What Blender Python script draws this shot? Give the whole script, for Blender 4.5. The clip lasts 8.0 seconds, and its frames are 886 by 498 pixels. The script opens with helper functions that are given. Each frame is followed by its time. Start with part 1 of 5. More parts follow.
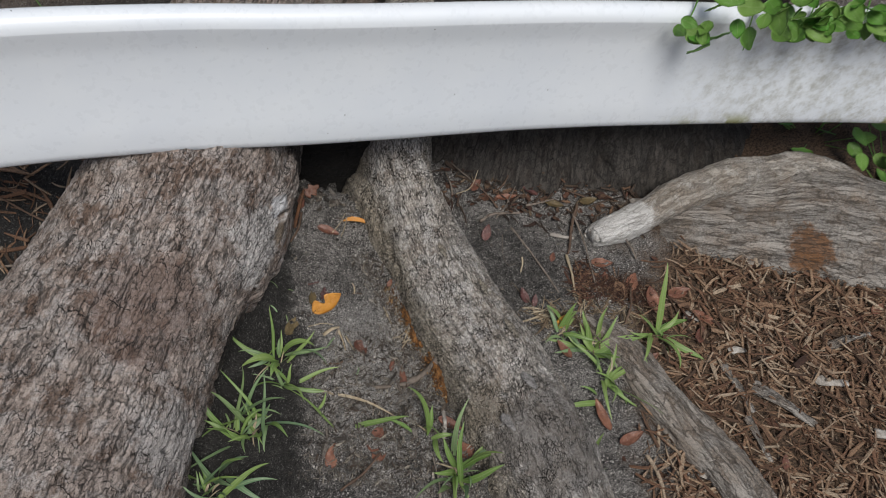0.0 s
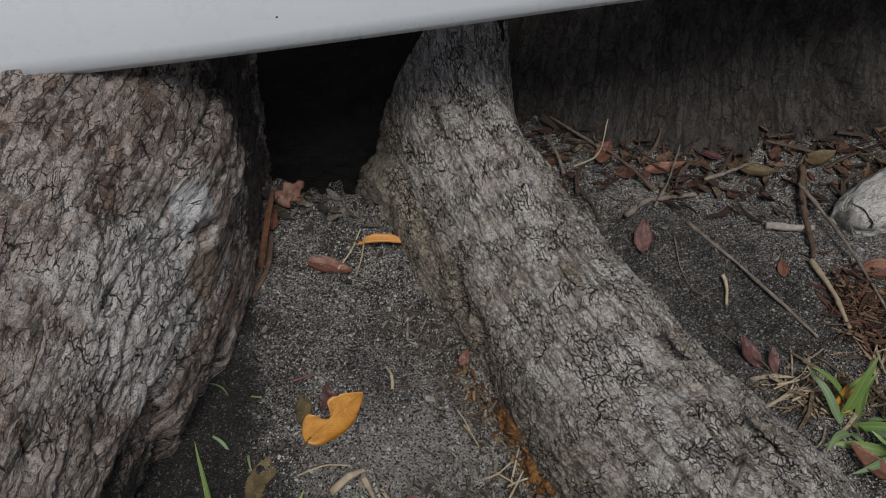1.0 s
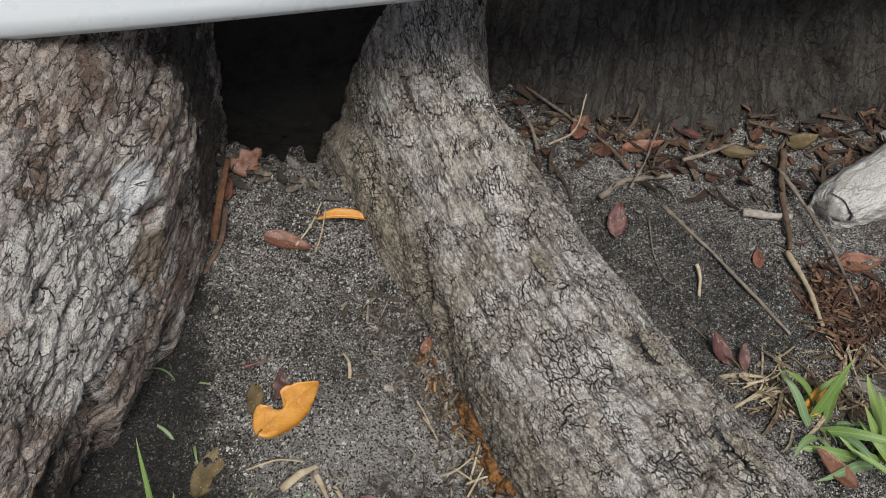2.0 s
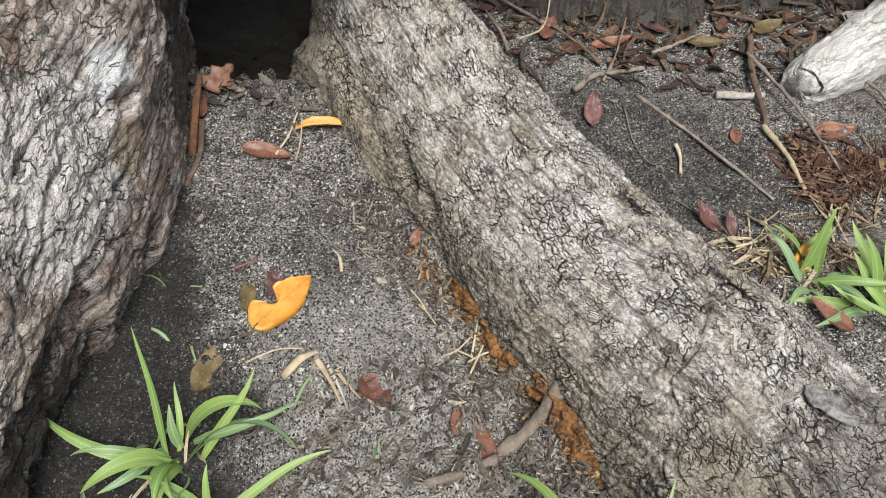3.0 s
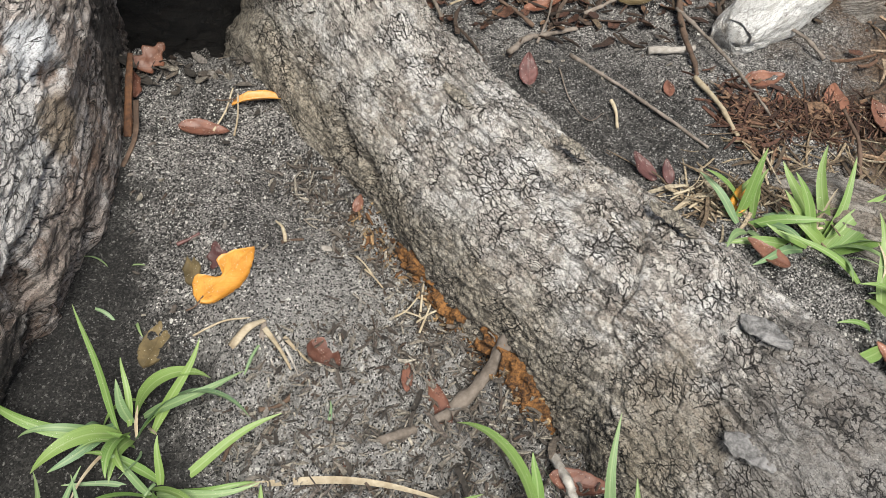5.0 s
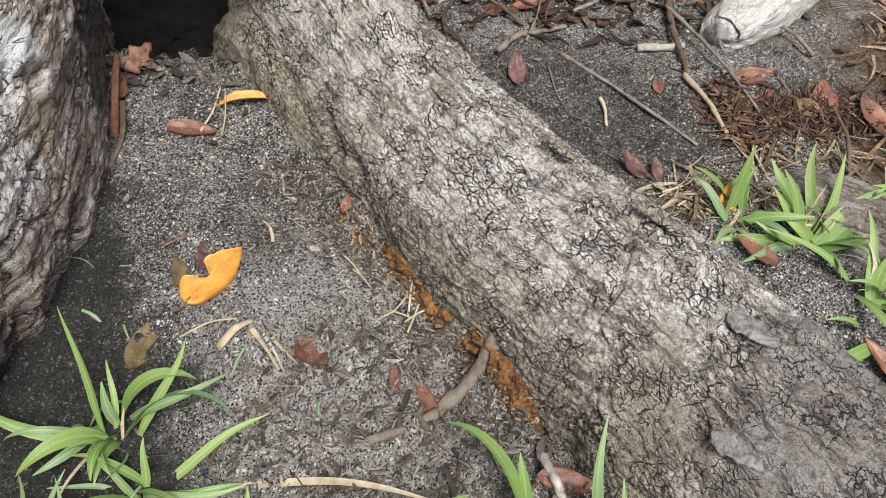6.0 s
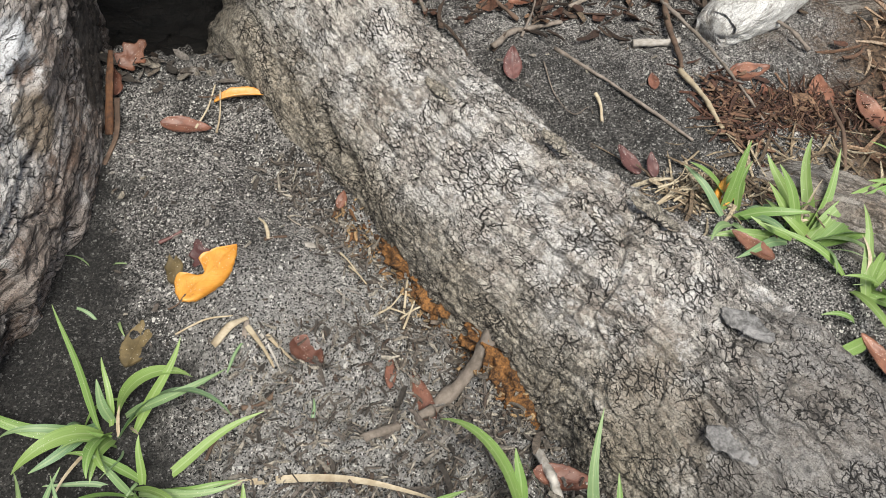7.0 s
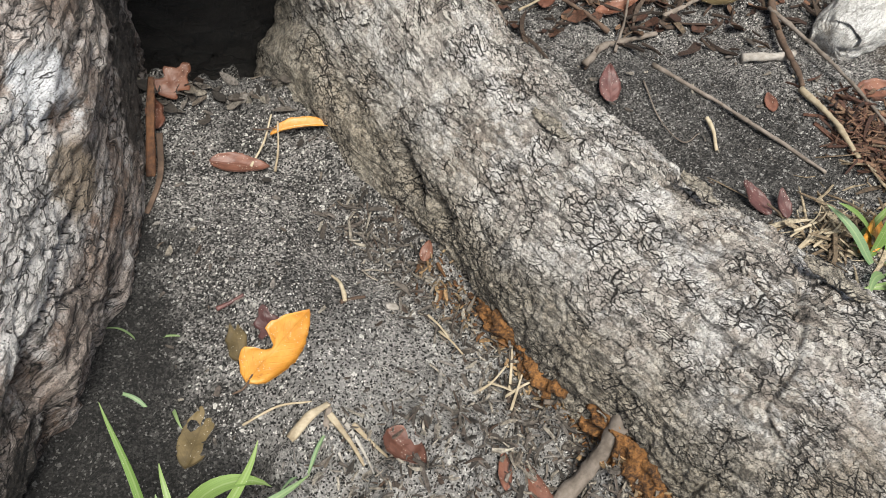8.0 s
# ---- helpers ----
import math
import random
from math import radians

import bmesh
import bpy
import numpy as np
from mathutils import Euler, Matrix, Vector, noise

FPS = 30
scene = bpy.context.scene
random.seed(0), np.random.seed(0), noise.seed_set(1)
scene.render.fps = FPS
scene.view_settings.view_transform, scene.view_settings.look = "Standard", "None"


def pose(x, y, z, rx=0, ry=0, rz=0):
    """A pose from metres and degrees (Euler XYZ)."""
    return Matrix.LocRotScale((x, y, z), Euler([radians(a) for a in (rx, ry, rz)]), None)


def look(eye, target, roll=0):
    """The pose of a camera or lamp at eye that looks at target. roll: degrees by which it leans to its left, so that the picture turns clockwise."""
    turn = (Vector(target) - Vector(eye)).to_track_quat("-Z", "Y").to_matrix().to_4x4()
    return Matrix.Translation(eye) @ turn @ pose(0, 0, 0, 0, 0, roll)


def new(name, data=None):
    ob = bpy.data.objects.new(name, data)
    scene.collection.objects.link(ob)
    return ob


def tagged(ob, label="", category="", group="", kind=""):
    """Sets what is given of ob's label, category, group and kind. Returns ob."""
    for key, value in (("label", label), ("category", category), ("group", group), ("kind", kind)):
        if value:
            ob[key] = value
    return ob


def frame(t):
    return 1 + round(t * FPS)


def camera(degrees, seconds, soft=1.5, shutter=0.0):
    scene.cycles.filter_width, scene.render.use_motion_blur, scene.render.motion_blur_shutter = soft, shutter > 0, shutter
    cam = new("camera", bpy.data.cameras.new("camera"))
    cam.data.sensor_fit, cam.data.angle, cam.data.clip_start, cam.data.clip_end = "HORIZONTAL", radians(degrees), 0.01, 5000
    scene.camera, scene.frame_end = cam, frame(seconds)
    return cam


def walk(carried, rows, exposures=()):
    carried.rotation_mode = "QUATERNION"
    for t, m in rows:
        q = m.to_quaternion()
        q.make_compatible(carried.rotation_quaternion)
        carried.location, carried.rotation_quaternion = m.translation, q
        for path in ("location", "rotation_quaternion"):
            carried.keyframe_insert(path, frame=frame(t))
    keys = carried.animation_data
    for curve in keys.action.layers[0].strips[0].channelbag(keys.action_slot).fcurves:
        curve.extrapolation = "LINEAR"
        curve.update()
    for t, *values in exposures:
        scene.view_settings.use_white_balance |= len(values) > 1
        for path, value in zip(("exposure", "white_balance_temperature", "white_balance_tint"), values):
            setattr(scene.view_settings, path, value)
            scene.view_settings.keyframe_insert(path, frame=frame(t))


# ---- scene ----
cam = camera(54.45, 8.0, soft=0.8, shutter=0.08)
PATH = [
    (0, (-0.2321, 0.1286, 1.2540), (-0.0916, 0.7579, 0.4895), 17.90),
    (0.1, (-0.1981, 0.2176, 1.1917), (-0.0797, 0.8192, 0.4017), 17.25),
    (0.2, (-0.2022, 0.3274, 1.1063), (-0.0775, 0.9195, 0.3102), 17.36),
    (0.3, (-0.1901, 0.4084, 1.0203), (-0.0727, 1.0083, 0.2289), 14.94),
    (0.5, (-0.1711, 0.5591, 0.8378), (-0.0698, 1.1692, 0.0520), 11.53),
    (0.7, (-0.1568, 0.6161, 0.6777), (-0.0770, 1.2897, -0.0571), 7.36),
    (1, (-0.1659, 0.6183, 0.6029), (-0.1043, 1.3070, -0.1196), 5.48),
    (1.2, (-0.1682, 0.6401, 0.6225), (-0.1113, 1.3286, -0.1005), 6.64),
    (2.3, (-0.1638, 0.6773, 0.5658), (-0.0478, 1.2943, -0.2126), 11.86),
    (2.5, (-0.1512, 0.6341, 0.5310), (-0.0419, 1.2682, -0.2345), 11.00),
    (2.7, (-0.1618, 0.6032, 0.5466), (-0.0463, 1.2424, -0.2137), 7.71),
    (3, (-0.1703, 0.5994, 0.5351), (-0.0380, 1.2379, -0.2231), 7.44),
    (3.2, (-0.1663, 0.6001, 0.5296), (-0.0024, 1.2375, -0.2233), 8.04),
    (3.5, (-0.1716, 0.5845, 0.5243), (0.0050, 1.2173, -0.2295), 7.96),
    (4, (-0.1670, 0.5764, 0.5212), (0.0048, 1.2038, -0.2383), 7.17),
    (5.5, (-0.1528, 0.5747, 0.5251), (0.0223, 1.2005, -0.2350), 6.61),
    (6, (-0.1495, 0.5759, 0.5240), (0.0274, 1.1996, -0.2374), 6.63),
    (6.5, (-0.1489, 0.5768, 0.5259), (0.0266, 1.1989, -0.2371), 6.47),
    (7, (-0.1472, 0.5757, 0.5238), (0.0311, 1.1959, -0.2401), 6.57),
    (7.5, (-0.1718, 0.6045, 0.5194), (0.0062, 1.2240, -0.2452), 7.46),
    (7.7, (-0.1891, 0.6376, 0.5151), (-0.0091, 1.2570, -0.2490), 8.04),
    (8, (-0.1953, 0.6908, 0.4658), (-0.0160, 1.3061, -0.3018), 6.09),
]
EXPOSURES = [(0.0, 0.12, 6350, 10), (0.5, 0.0, 6300, 10), (1.2, -0.26, 6350, 10), (2.3, 0.90, 6450, 7), (3.0, 1.23, 6450, 7), (5.5, 1.22, 6450, 7), (8.0, 1.22, 6450, 7)]
walk(cam, [(t, look(eye, target, roll)) for t, eye, target, roll in PATH], EXPOSURES)

# ---- world and light: an overcast day under trees ----
world = bpy.data.worlds.new("world")
scene.world = world
world.use_nodes = True
sky_nodes = world.node_tree
sky = sky_nodes.nodes.new("ShaderNodeTexSky")
sky.sky_type = "NISHITA"
sky.sun_disc = False
sky.sun_elevation = radians(60)
sky.sun_rotation = radians(176)
sky.dust_density = 4.0
backing = sky_nodes.nodes["Background"]
backing.inputs["Strength"].default_value = 0.058
sky_nodes.links.new(sky.outputs[0], backing.inputs["Color"])
sun_data = bpy.data.lights.new("sun", "SUN")
sun_data.energy = 2.3
sun_data.angle = radians(24)
sun_data.color = (1.0, 0.96, 0.9)
sun = new("sun", sun_data)
sun.matrix_world = look((0.15, -1.3, 4.0), (0.0, 1.0, 0.0))

# ---- smooth noise on arrays ----


def hashed(ix, iy, iz):
    h = (ix.astype(np.int64) * 374761393 + iy.astype(np.int64) * 668265263 + iz.astype(np.int64) * 1274126177) & 0xFFFFFFFF
    h = ((h ^ (h >> 13)) * 1103515245) & 0xFFFFFFFF
    h = ((h ^ (h >> 16)) * 2654435761) & 0xFFFFFFFF
    return ((h ^ (h >> 15)) & 0xFFFFFF) / float(0xFFFFFF)


def rough(x, y, z=0.0):
    """Value noise, -1 to 1, on arrays."""
    x, y, z = np.broadcast_arrays(np.asarray(x, float), y, z)
    ix, iy, iz = np.floor(x), np.floor(y), np.floor(z)
    fx, fy, fz = x - ix, y - iy, z - iz
    fx, fy, fz = (f * f * f * (f * (f * 6 - 15) + 10) for f in (fx, fy, fz))
    total = 0.0
    for dx in (0, 1):
        for dy in (0, 1):
            for dz in (0, 1):
                weight = (fx if dx else 1 - fx) * (fy if dy else 1 - fy) * (fz if dz else 1 - fz)
                total = total + weight * hashed(ix + dx, iy + dy, iz + dz)
    return total * 2 - 1


def layered(x, y, z=0.0, octaves=4, gain=0.5):
    total, size, scale = 0.0, 1.0, 1.0
    for k in range(octaves):
        total = total + size * rough(np.asarray(x) * scale + 17 * k, np.asarray(y) * scale + 5 * k, np.asarray(z) * scale)
        size, scale = size * gain, scale * 2.03
    return total


def cells(x, y):
    """Distance to the nearest cell border, and a number for the cell."""
    x, y = np.asarray(x, float), np.asarray(y, float)
    ix, iy = np.floor(x), np.floor(y)
    near, second, tag = np.full(x.shape, 9.0), np.full(x.shape, 9.0), np.zeros(x.shape)
    for dx in (-1, 0, 1):
        for dy in (-1, 0, 1):
            cx, cy = ix + dx, iy + dy
            px, py = cx + hashed(cx, cy, cx * 0 + 3), cy + hashed(cx, cy, cx * 0 + 7)
            d = np.hypot(px - x, py - y)
            closer = d < near
            second = np.where(closer, near, np.minimum(second, d))
            tag = np.where(closer, hashed(cx, cy, cx * 0 + 11), tag)
            near = np.where(closer, d, near)
    return second - near, tag


def smooth(a, b, v):
    f = np.clip((np.asarray(v, float) - a) / (b - a), 0, 1)
    return f * f * (3 - 2 * f)


# ---- materials ----


class Nodes:
    def __init__(self, name, roughness=0.8):
        self.material = bpy.data.materials.new(name)
        self.material.use_nodes = True
        self.tree = self.material.node_tree
        self.shader = self.tree.nodes["Principled BSDF"]
        self.shader.inputs["Roughness"].default_value = roughness

    def put(self, value, socket):
        if isinstance(value, bpy.types.NodeSocket):
            self.tree.links.new(value, socket)
        elif isinstance(value, (tuple, list)) and len(value) == 3 and socket.type == "RGBA":
            socket.default_value = (*value, 1)
        else:
            socket.default_value = value

    def add(self, kind, out=0, settings=(), **values):
        node = self.tree.nodes.new("ShaderNode" + kind)
        for key, value in settings:
            setattr(node, key, value)
        for key, value in values.items():
            self.put(value, node.inputs[int(key[1:]) if key[0] == "i" and key[1:].isdigit() else key.replace("_", " ")])
        return node.outputs[out]

    def math(self, op, a, b=0.0, c=0.0):
        return self.add("Math", settings=[("operation", op)], i0=a, i1=b, i2=c)

    def mix(self, factor, a, b, blend="MIX"):
        node = self.tree.nodes.new("ShaderNodeMix")
        node.data_type, node.blend_type = "RGBA", blend
        self.put(factor, node.inputs[0])
        self.put(a, node.inputs[6])
        self.put(b, node.inputs[7])
        return node.outputs[2]

    def span(self, value, a, b, lo=0.0, hi=1.0):
        return self.add("MapRange", settings=[("interpolation_type", "SMOOTHSTEP")], i0=value, i1=a, i2=b, i3=lo, i4=hi)

    def noise(self, where, scale, detail=4.0, rough_=0.55, out=0):
        return self.add("TexNoise", out=out, Vector=where, Scale=scale, Detail=detail, Roughness=rough_)

    def scaled(self, where, sx, sy, sz):
        return self.add("Mapping", i0=where, i3=(sx, sy, sz))

    def bump(self, height, distance, strength=1.0, normal=None):
        node = self.tree.nodes.new("ShaderNodeBump")
        node.inputs["Strength"].default_value, node.inputs["Distance"].default_value = strength, distance
        self.tree.links.new(height, node.inputs["Height"])
        if normal is not None:
            self.tree.links.new(normal, node.inputs["Normal"])
        return node.outputs[0]

    def done(self, colour, normal=None, roughness=None):
        self.put(colour, self.shader.inputs["Base Color"])
        if normal is not None:
            self.put(normal, self.shader.inputs["Normal"])
        if roughness is not None:
            self.put(roughness, self.shader.inputs["Roughness"])
        return self.material


def bark_material(name, pale, dark, warm, lichen, plate, warm_amount=0.5, lichen_amount=0.5, stretch=0.6, fibre=0.4, patches=(), muddy=False, cracks=1.0, gaping=0.085):
    """Bark with small cracked plates; the UV map runs in metres along (x) and round (y) the limb. patches: place, radius, colour, amount."""
    n = Nodes(name, 0.92)
    uv = n.add("UVMap")
    place = n.add("TexCoord", out=3)
    bend = n.add("TexNoise", out=1, Vector=uv, Scale=110.0, Detail=4.0, Roughness=0.65)
    shift = n.add("VectorMath", settings=[("operation", "MULTIPLY_ADD")], i0=bend, i1=(0.0085, 0.0085, 0), i2=uv)
    run = n.scaled(shift, stretch, 1.0, 1.0)

    def web(scale):
        return n.add("TexVoronoi", settings=[("feature", "DISTANCE_TO_EDGE"), ("voronoi_dimensions", "2D")], Vector=run, Scale=scale)

    big, fine = web(0.30 / plate), web(1.0 / plate)
    cell = n.add("SeparateColor", i0=n.add("TexVoronoi", out=1, settings=[("voronoi_dimensions", "2D")], Vector=run, Scale=1.0 / plate))
    strand = n.noise(n.scaled(shift, 16.0, 190.0, 1.0), 1.0, 5.0, 0.7)
    grit = n.noise(place, 1000.0, 3.0, 0.8)
    mottle = n.noise(place, 260.0, 5.0, 0.75)
    middle = n.noise(place, 75.0, 5.0, 0.65)
    broad = n.noise(place, 16.0, 5.0, 0.65)
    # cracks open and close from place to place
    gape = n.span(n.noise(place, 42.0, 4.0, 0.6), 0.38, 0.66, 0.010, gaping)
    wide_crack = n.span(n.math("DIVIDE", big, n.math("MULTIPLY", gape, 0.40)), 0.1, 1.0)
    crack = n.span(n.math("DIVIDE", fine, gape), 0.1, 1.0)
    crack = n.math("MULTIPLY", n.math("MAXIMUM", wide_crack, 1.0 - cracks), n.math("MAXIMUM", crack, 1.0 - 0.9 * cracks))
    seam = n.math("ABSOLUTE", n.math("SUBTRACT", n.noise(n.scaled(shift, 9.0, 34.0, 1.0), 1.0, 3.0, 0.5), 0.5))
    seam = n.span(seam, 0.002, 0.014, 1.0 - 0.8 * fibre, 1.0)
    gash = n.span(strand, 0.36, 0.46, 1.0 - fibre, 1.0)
    tone = n.mix(n.span(mottle, 0.34, 0.66), [0.42 * v for v in pale], pale)
    tone = n.mix(n.math("MULTIPLY", n.span(broad, 0.44, 0.60), warm_amount), tone, n.mix(n.span(mottle, 0.34, 0.66), [0.32 * v for v in warm], warm))
    tone = n.mix(n.math("MULTIPLY", n.span(cell, 0.30, 0.95), 0.5), tone, [min(0.85, 1.45 * v) for v in pale])
    tone = n.mix(n.math("MULTIPLY", n.span(cell, 0.32, 0.05), 0.35), tone, [0.35 * v for v in pale])
    spots = n.math("MULTIPLY", n.span(n.noise(place, 27.0, 6.0, 0.75), 0.49, 0.57), lichen_amount)
    tone = n.mix(n.math("MULTIPLY", spots, n.span(mottle, 0.32, 0.58)), tone, lichen)
    if muddy:
        # sand and mud splashed on the flank by the soil
        low = n.add("SeparateXYZ", out=1, i0=uv)
        splash = n.span(n.math("ADD", low, n.math("MULTIPLY", n.math("SUBTRACT", n.noise(place, 30.0, 5.0, 0.65), 0.5), 0.09)), 0.105, 0.040, 0.0, 0.8)
        tone = n.mix(splash, tone, n.mix(n.span(mottle, 0.36, 0.64), (0.09, 0.072, 0.046), (0.43, 0.375, 0.28)))
    # patches of set colour with ragged edges; near-black at the old root's foot
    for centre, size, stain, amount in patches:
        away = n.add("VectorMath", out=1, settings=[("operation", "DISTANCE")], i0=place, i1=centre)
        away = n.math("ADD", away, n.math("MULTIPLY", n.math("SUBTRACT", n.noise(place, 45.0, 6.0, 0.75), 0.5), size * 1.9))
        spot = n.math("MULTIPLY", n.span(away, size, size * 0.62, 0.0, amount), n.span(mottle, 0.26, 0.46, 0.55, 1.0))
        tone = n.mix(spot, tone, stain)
    tone = n.mix(n.span(grit, 0.50, 0.34, 0.0, 0.9), tone, [0.12 * v for v in pale])
    tone = n.mix(n.span(grit, 0.58, 0.70, 0.0, 0.5), tone, [min(0.85, 1.4 * v) for v in pale])
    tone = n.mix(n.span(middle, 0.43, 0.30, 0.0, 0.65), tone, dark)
    # cracks and seams go near-black: the shade inside them is put into the colour
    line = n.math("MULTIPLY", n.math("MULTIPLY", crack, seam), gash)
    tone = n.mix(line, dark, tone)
    height = n.math("ADD", n.math("MULTIPLY", line, 0.9), n.math("ADD", n.math("MULTIPLY", mottle, 0.9), n.math("MULTIPLY", grit, 0.35)))
    height = n.math("ADD", height, n.math("MULTIPLY", cell, 0.3))
    return n.done(tone, n.bump(height, 0.0042, 1.0))


def sand_material():
    n = Nodes("grey_sand", 0.95)
    place = n.add("TexCoord", out=3)
    grain = n.add("TexVoronoi", out=1, Vector=place, Scale=900.0)
    pick = n.add("SeparateColor", i0=grain)
    second = n.add("SeparateColor", out=1, i0=grain)
    coarse = n.add("SeparateColor", i0=n.add("TexVoronoi", out=1, Vector=place, Scale=420.0))
    pits = n.noise(place, 330.0, 4.0, 0.75)
    crumb = n.noise(place, 120.0, 5.0, 0.7)
    patch = n.span(n.noise(place, 30.0, 6.0, 0.7), 0.40, 0.60)
    tone = n.mix(n.span(pick, 0.15, 0.95), (0.020, 0.019, 0.018), (0.54, 0.51, 0.475))
    tone = n.mix(patch, n.mix(0.40, tone, (0.035, 0.033, 0.031)), n.mix(0.28, tone, (0.46, 0.44, 0.415)))
    damp = n.span(n.noise(place, 8.0, 4.0, 0.6), 0.42, 0.62)
    tone = n.mix(n.math("MULTIPLY", damp, 0.6), tone, n.mix(0.6, tone, (0.03, 0.028, 0.026)))
    # dry, trodden sand in front of the middle root
    dry = n.add("VectorMath", out=1, settings=[("operation", "DISTANCE")], i0=place, i1=(-0.08, 0.90, 0.0))
    dry = n.span(n.math("ADD", dry, n.math("MULTIPLY", n.math("SUBTRACT", n.noise(place, 22.0, 6.0, 0.7), 0.5), 0.26)), 0.20, 0.07, 0.0, 0.42)
    tone = n.mix(dry, tone, (0.60, 0.58, 0.55))
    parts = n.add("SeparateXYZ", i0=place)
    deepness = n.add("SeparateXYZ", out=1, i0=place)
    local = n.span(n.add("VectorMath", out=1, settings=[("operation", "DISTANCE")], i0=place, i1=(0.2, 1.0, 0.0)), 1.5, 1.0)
    # sand goes near-black towards the left root's foot
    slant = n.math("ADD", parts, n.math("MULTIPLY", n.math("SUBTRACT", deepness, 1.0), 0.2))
    darker = n.span(n.math("ADD", slant, n.math("MULTIPLY", n.math("SUBTRACT", n.noise(place, 18.0, 6.0, 0.7), 0.5), 0.18)), -0.225, -0.285, 0.0, 0.97)
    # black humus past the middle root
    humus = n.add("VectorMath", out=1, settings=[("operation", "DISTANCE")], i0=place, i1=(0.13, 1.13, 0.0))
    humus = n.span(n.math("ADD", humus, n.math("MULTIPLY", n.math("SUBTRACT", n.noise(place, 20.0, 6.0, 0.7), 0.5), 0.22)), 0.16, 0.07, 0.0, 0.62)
    darker = n.math("MULTIPLY", n.math("MAXIMUM", darker, humus), local)
    tone = n.mix(darker, tone, n.mix(0.90, tone, (0.007, 0.006, 0.005)))
    # loose pale quartz and black grains; shade in pits between crumbs painted near-black
    bare = n.math("SUBTRACT", 1.0, n.math("MULTIPLY", darker, 0.85))
    tone = n.mix(n.math("MULTIPLY", n.span(second, 0.945, 0.955), bare), tone, (0.76, 0.74, 0.70))
    tone = n.mix(n.span(second, 0.20, 0.16), tone, (0.008, 0.008, 0.007))
    tone = n.mix(n.math("MULTIPLY", n.span(coarse, 0.982, 0.986), bare), tone, (0.72, 0.70, 0.65))
    tone = n.mix(n.span(pits, 0.46, 0.34, 0.0, 0.9), tone, (0.006, 0.006, 0.005))
    tone = n.mix(n.span(crumb, 0.45, 0.32, 0.0, 0.75), tone, (0.008, 0.007, 0.006))
    wobble = n.math("MULTIPLY", n.noise(place, 7.0, 4.0), 0.5)
    # humus and rotted wood past the third root, and left of the first
    soil = n.span(n.math("ADD", parts, wobble), 0.58, 0.70)
    brown = n.mix(n.span(n.noise(place, 240.0, 4.0, 0.7), 0.35, 0.65), (0.035, 0.022, 0.014), (0.20, 0.13, 0.08))
    soil = n.add("Mix", settings=[], i0=local, i2=n.span(n.noise(place, 0.7, 5.0, 0.6), 0.42, 0.60), i3=soil)
    tone = n.mix(soil, tone, brown)
    height = n.math("ADD", n.math("MULTIPLY", pick, 0.25), n.math("ADD", n.math("MULTIPLY", pits, 1.4), n.math("MULTIPLY", crumb, 1.6)))
    return n.done(tone, n.bump(height, 0.0045, 1.0))


def plain_material(name, a, b, scale=120.0, roughness=0.7, bump=0.0006, stretch=(1, 1, 1), specks=None):
    """Two tones with grain at two sizes; each object is shifted a little by its own random number."""
    n = Nodes(name, roughness)
    place = n.scaled(n.add("TexCoord", out=3), *stretch)
    own = n.add("ObjectInfo", out=5)
    grain = n.noise(place, scale, 5.0, 0.65)
    coarse = n.noise(place, scale * 0.17, 3.0)
    tone = n.mix(n.span(n.math("ADD", n.math("MULTIPLY", grain, 0.6), n.math("MULTIPLY", coarse, 0.4)), 0.34, 0.66), a, b)
    tone = n.mix(n.math("MULTIPLY", own, 0.3), tone, [0.6 * v for v in a])
    if specks:
        dots = n.span(n.add("TexVoronoi", out=0, Vector=place, Scale=380.0), 0.16, 0.10)
        some = n.span(n.noise(place, 130.0, 2.0), 0.52, 0.6)
        tone = n.mix(n.math("MULTIPLY", dots, some), tone, specks)
    return n.done(tone, n.bump(grain, bump, 0.8))


def leaf_material(name, a, b, spot, roughness=0.5):
    """A dead leaf: midrib, side veins, blotches, and grains of sand stuck to it."""
    n = Nodes(name, roughness)
    uv = n.add("UVMap")
    place = n.add("TexCoord", out=3)
    own = n.add("ObjectInfo", out=5)
    along_, across = n.add("SeparateXYZ", i0=uv), n.math("ABSOLUTE", n.add("SeparateXYZ", out=1, i0=uv))
    blotch = n.noise(n.add("VectorMath", settings=[("operation", "ADD")], i0=place, i1=own), 75.0, 5.0, 0.65)
    tone = n.mix(n.span(blotch, 0.34, 0.66), a, b)
    tone = n.mix(n.math("MULTIPLY", own, 0.45), tone, [0.55 * v for v in a])
    tone = n.mix(n.span(n.noise(place, 190.0, 4.0, 0.7), 0.60, 0.72, 0.0, 0.8), tone, spot)
    wave = n.math("SINE", n.math("MULTIPLY", n.math("SUBTRACT", along_, n.math("MULTIPLY", across, 0.9)), 1050.0))
    veins = n.math("MAXIMUM", n.span(wave, 0.82, 1.0, 0.0, 0.6), n.span(across, 0.0009, 0.0004))
    tone = n.mix(n.math("MULTIPLY", veins, 0.22), tone, [0.5 * v for v in a])
    dots = n.span(n.add("TexVoronoi", out=0, Vector=place, Scale=620.0), 0.20, 0.12)
    tone = n.mix(n.math("MULTIPLY", dots, n.span(n.noise(place, 140.0, 2.0), 0.52, 0.58)), tone, (0.62, 0.58, 0.50))
    return n.done(tone, n.bump(n.math("ADD", blotch, n.math("MULTIPLY", veins, -0.15)), 0.0008, 0.9))


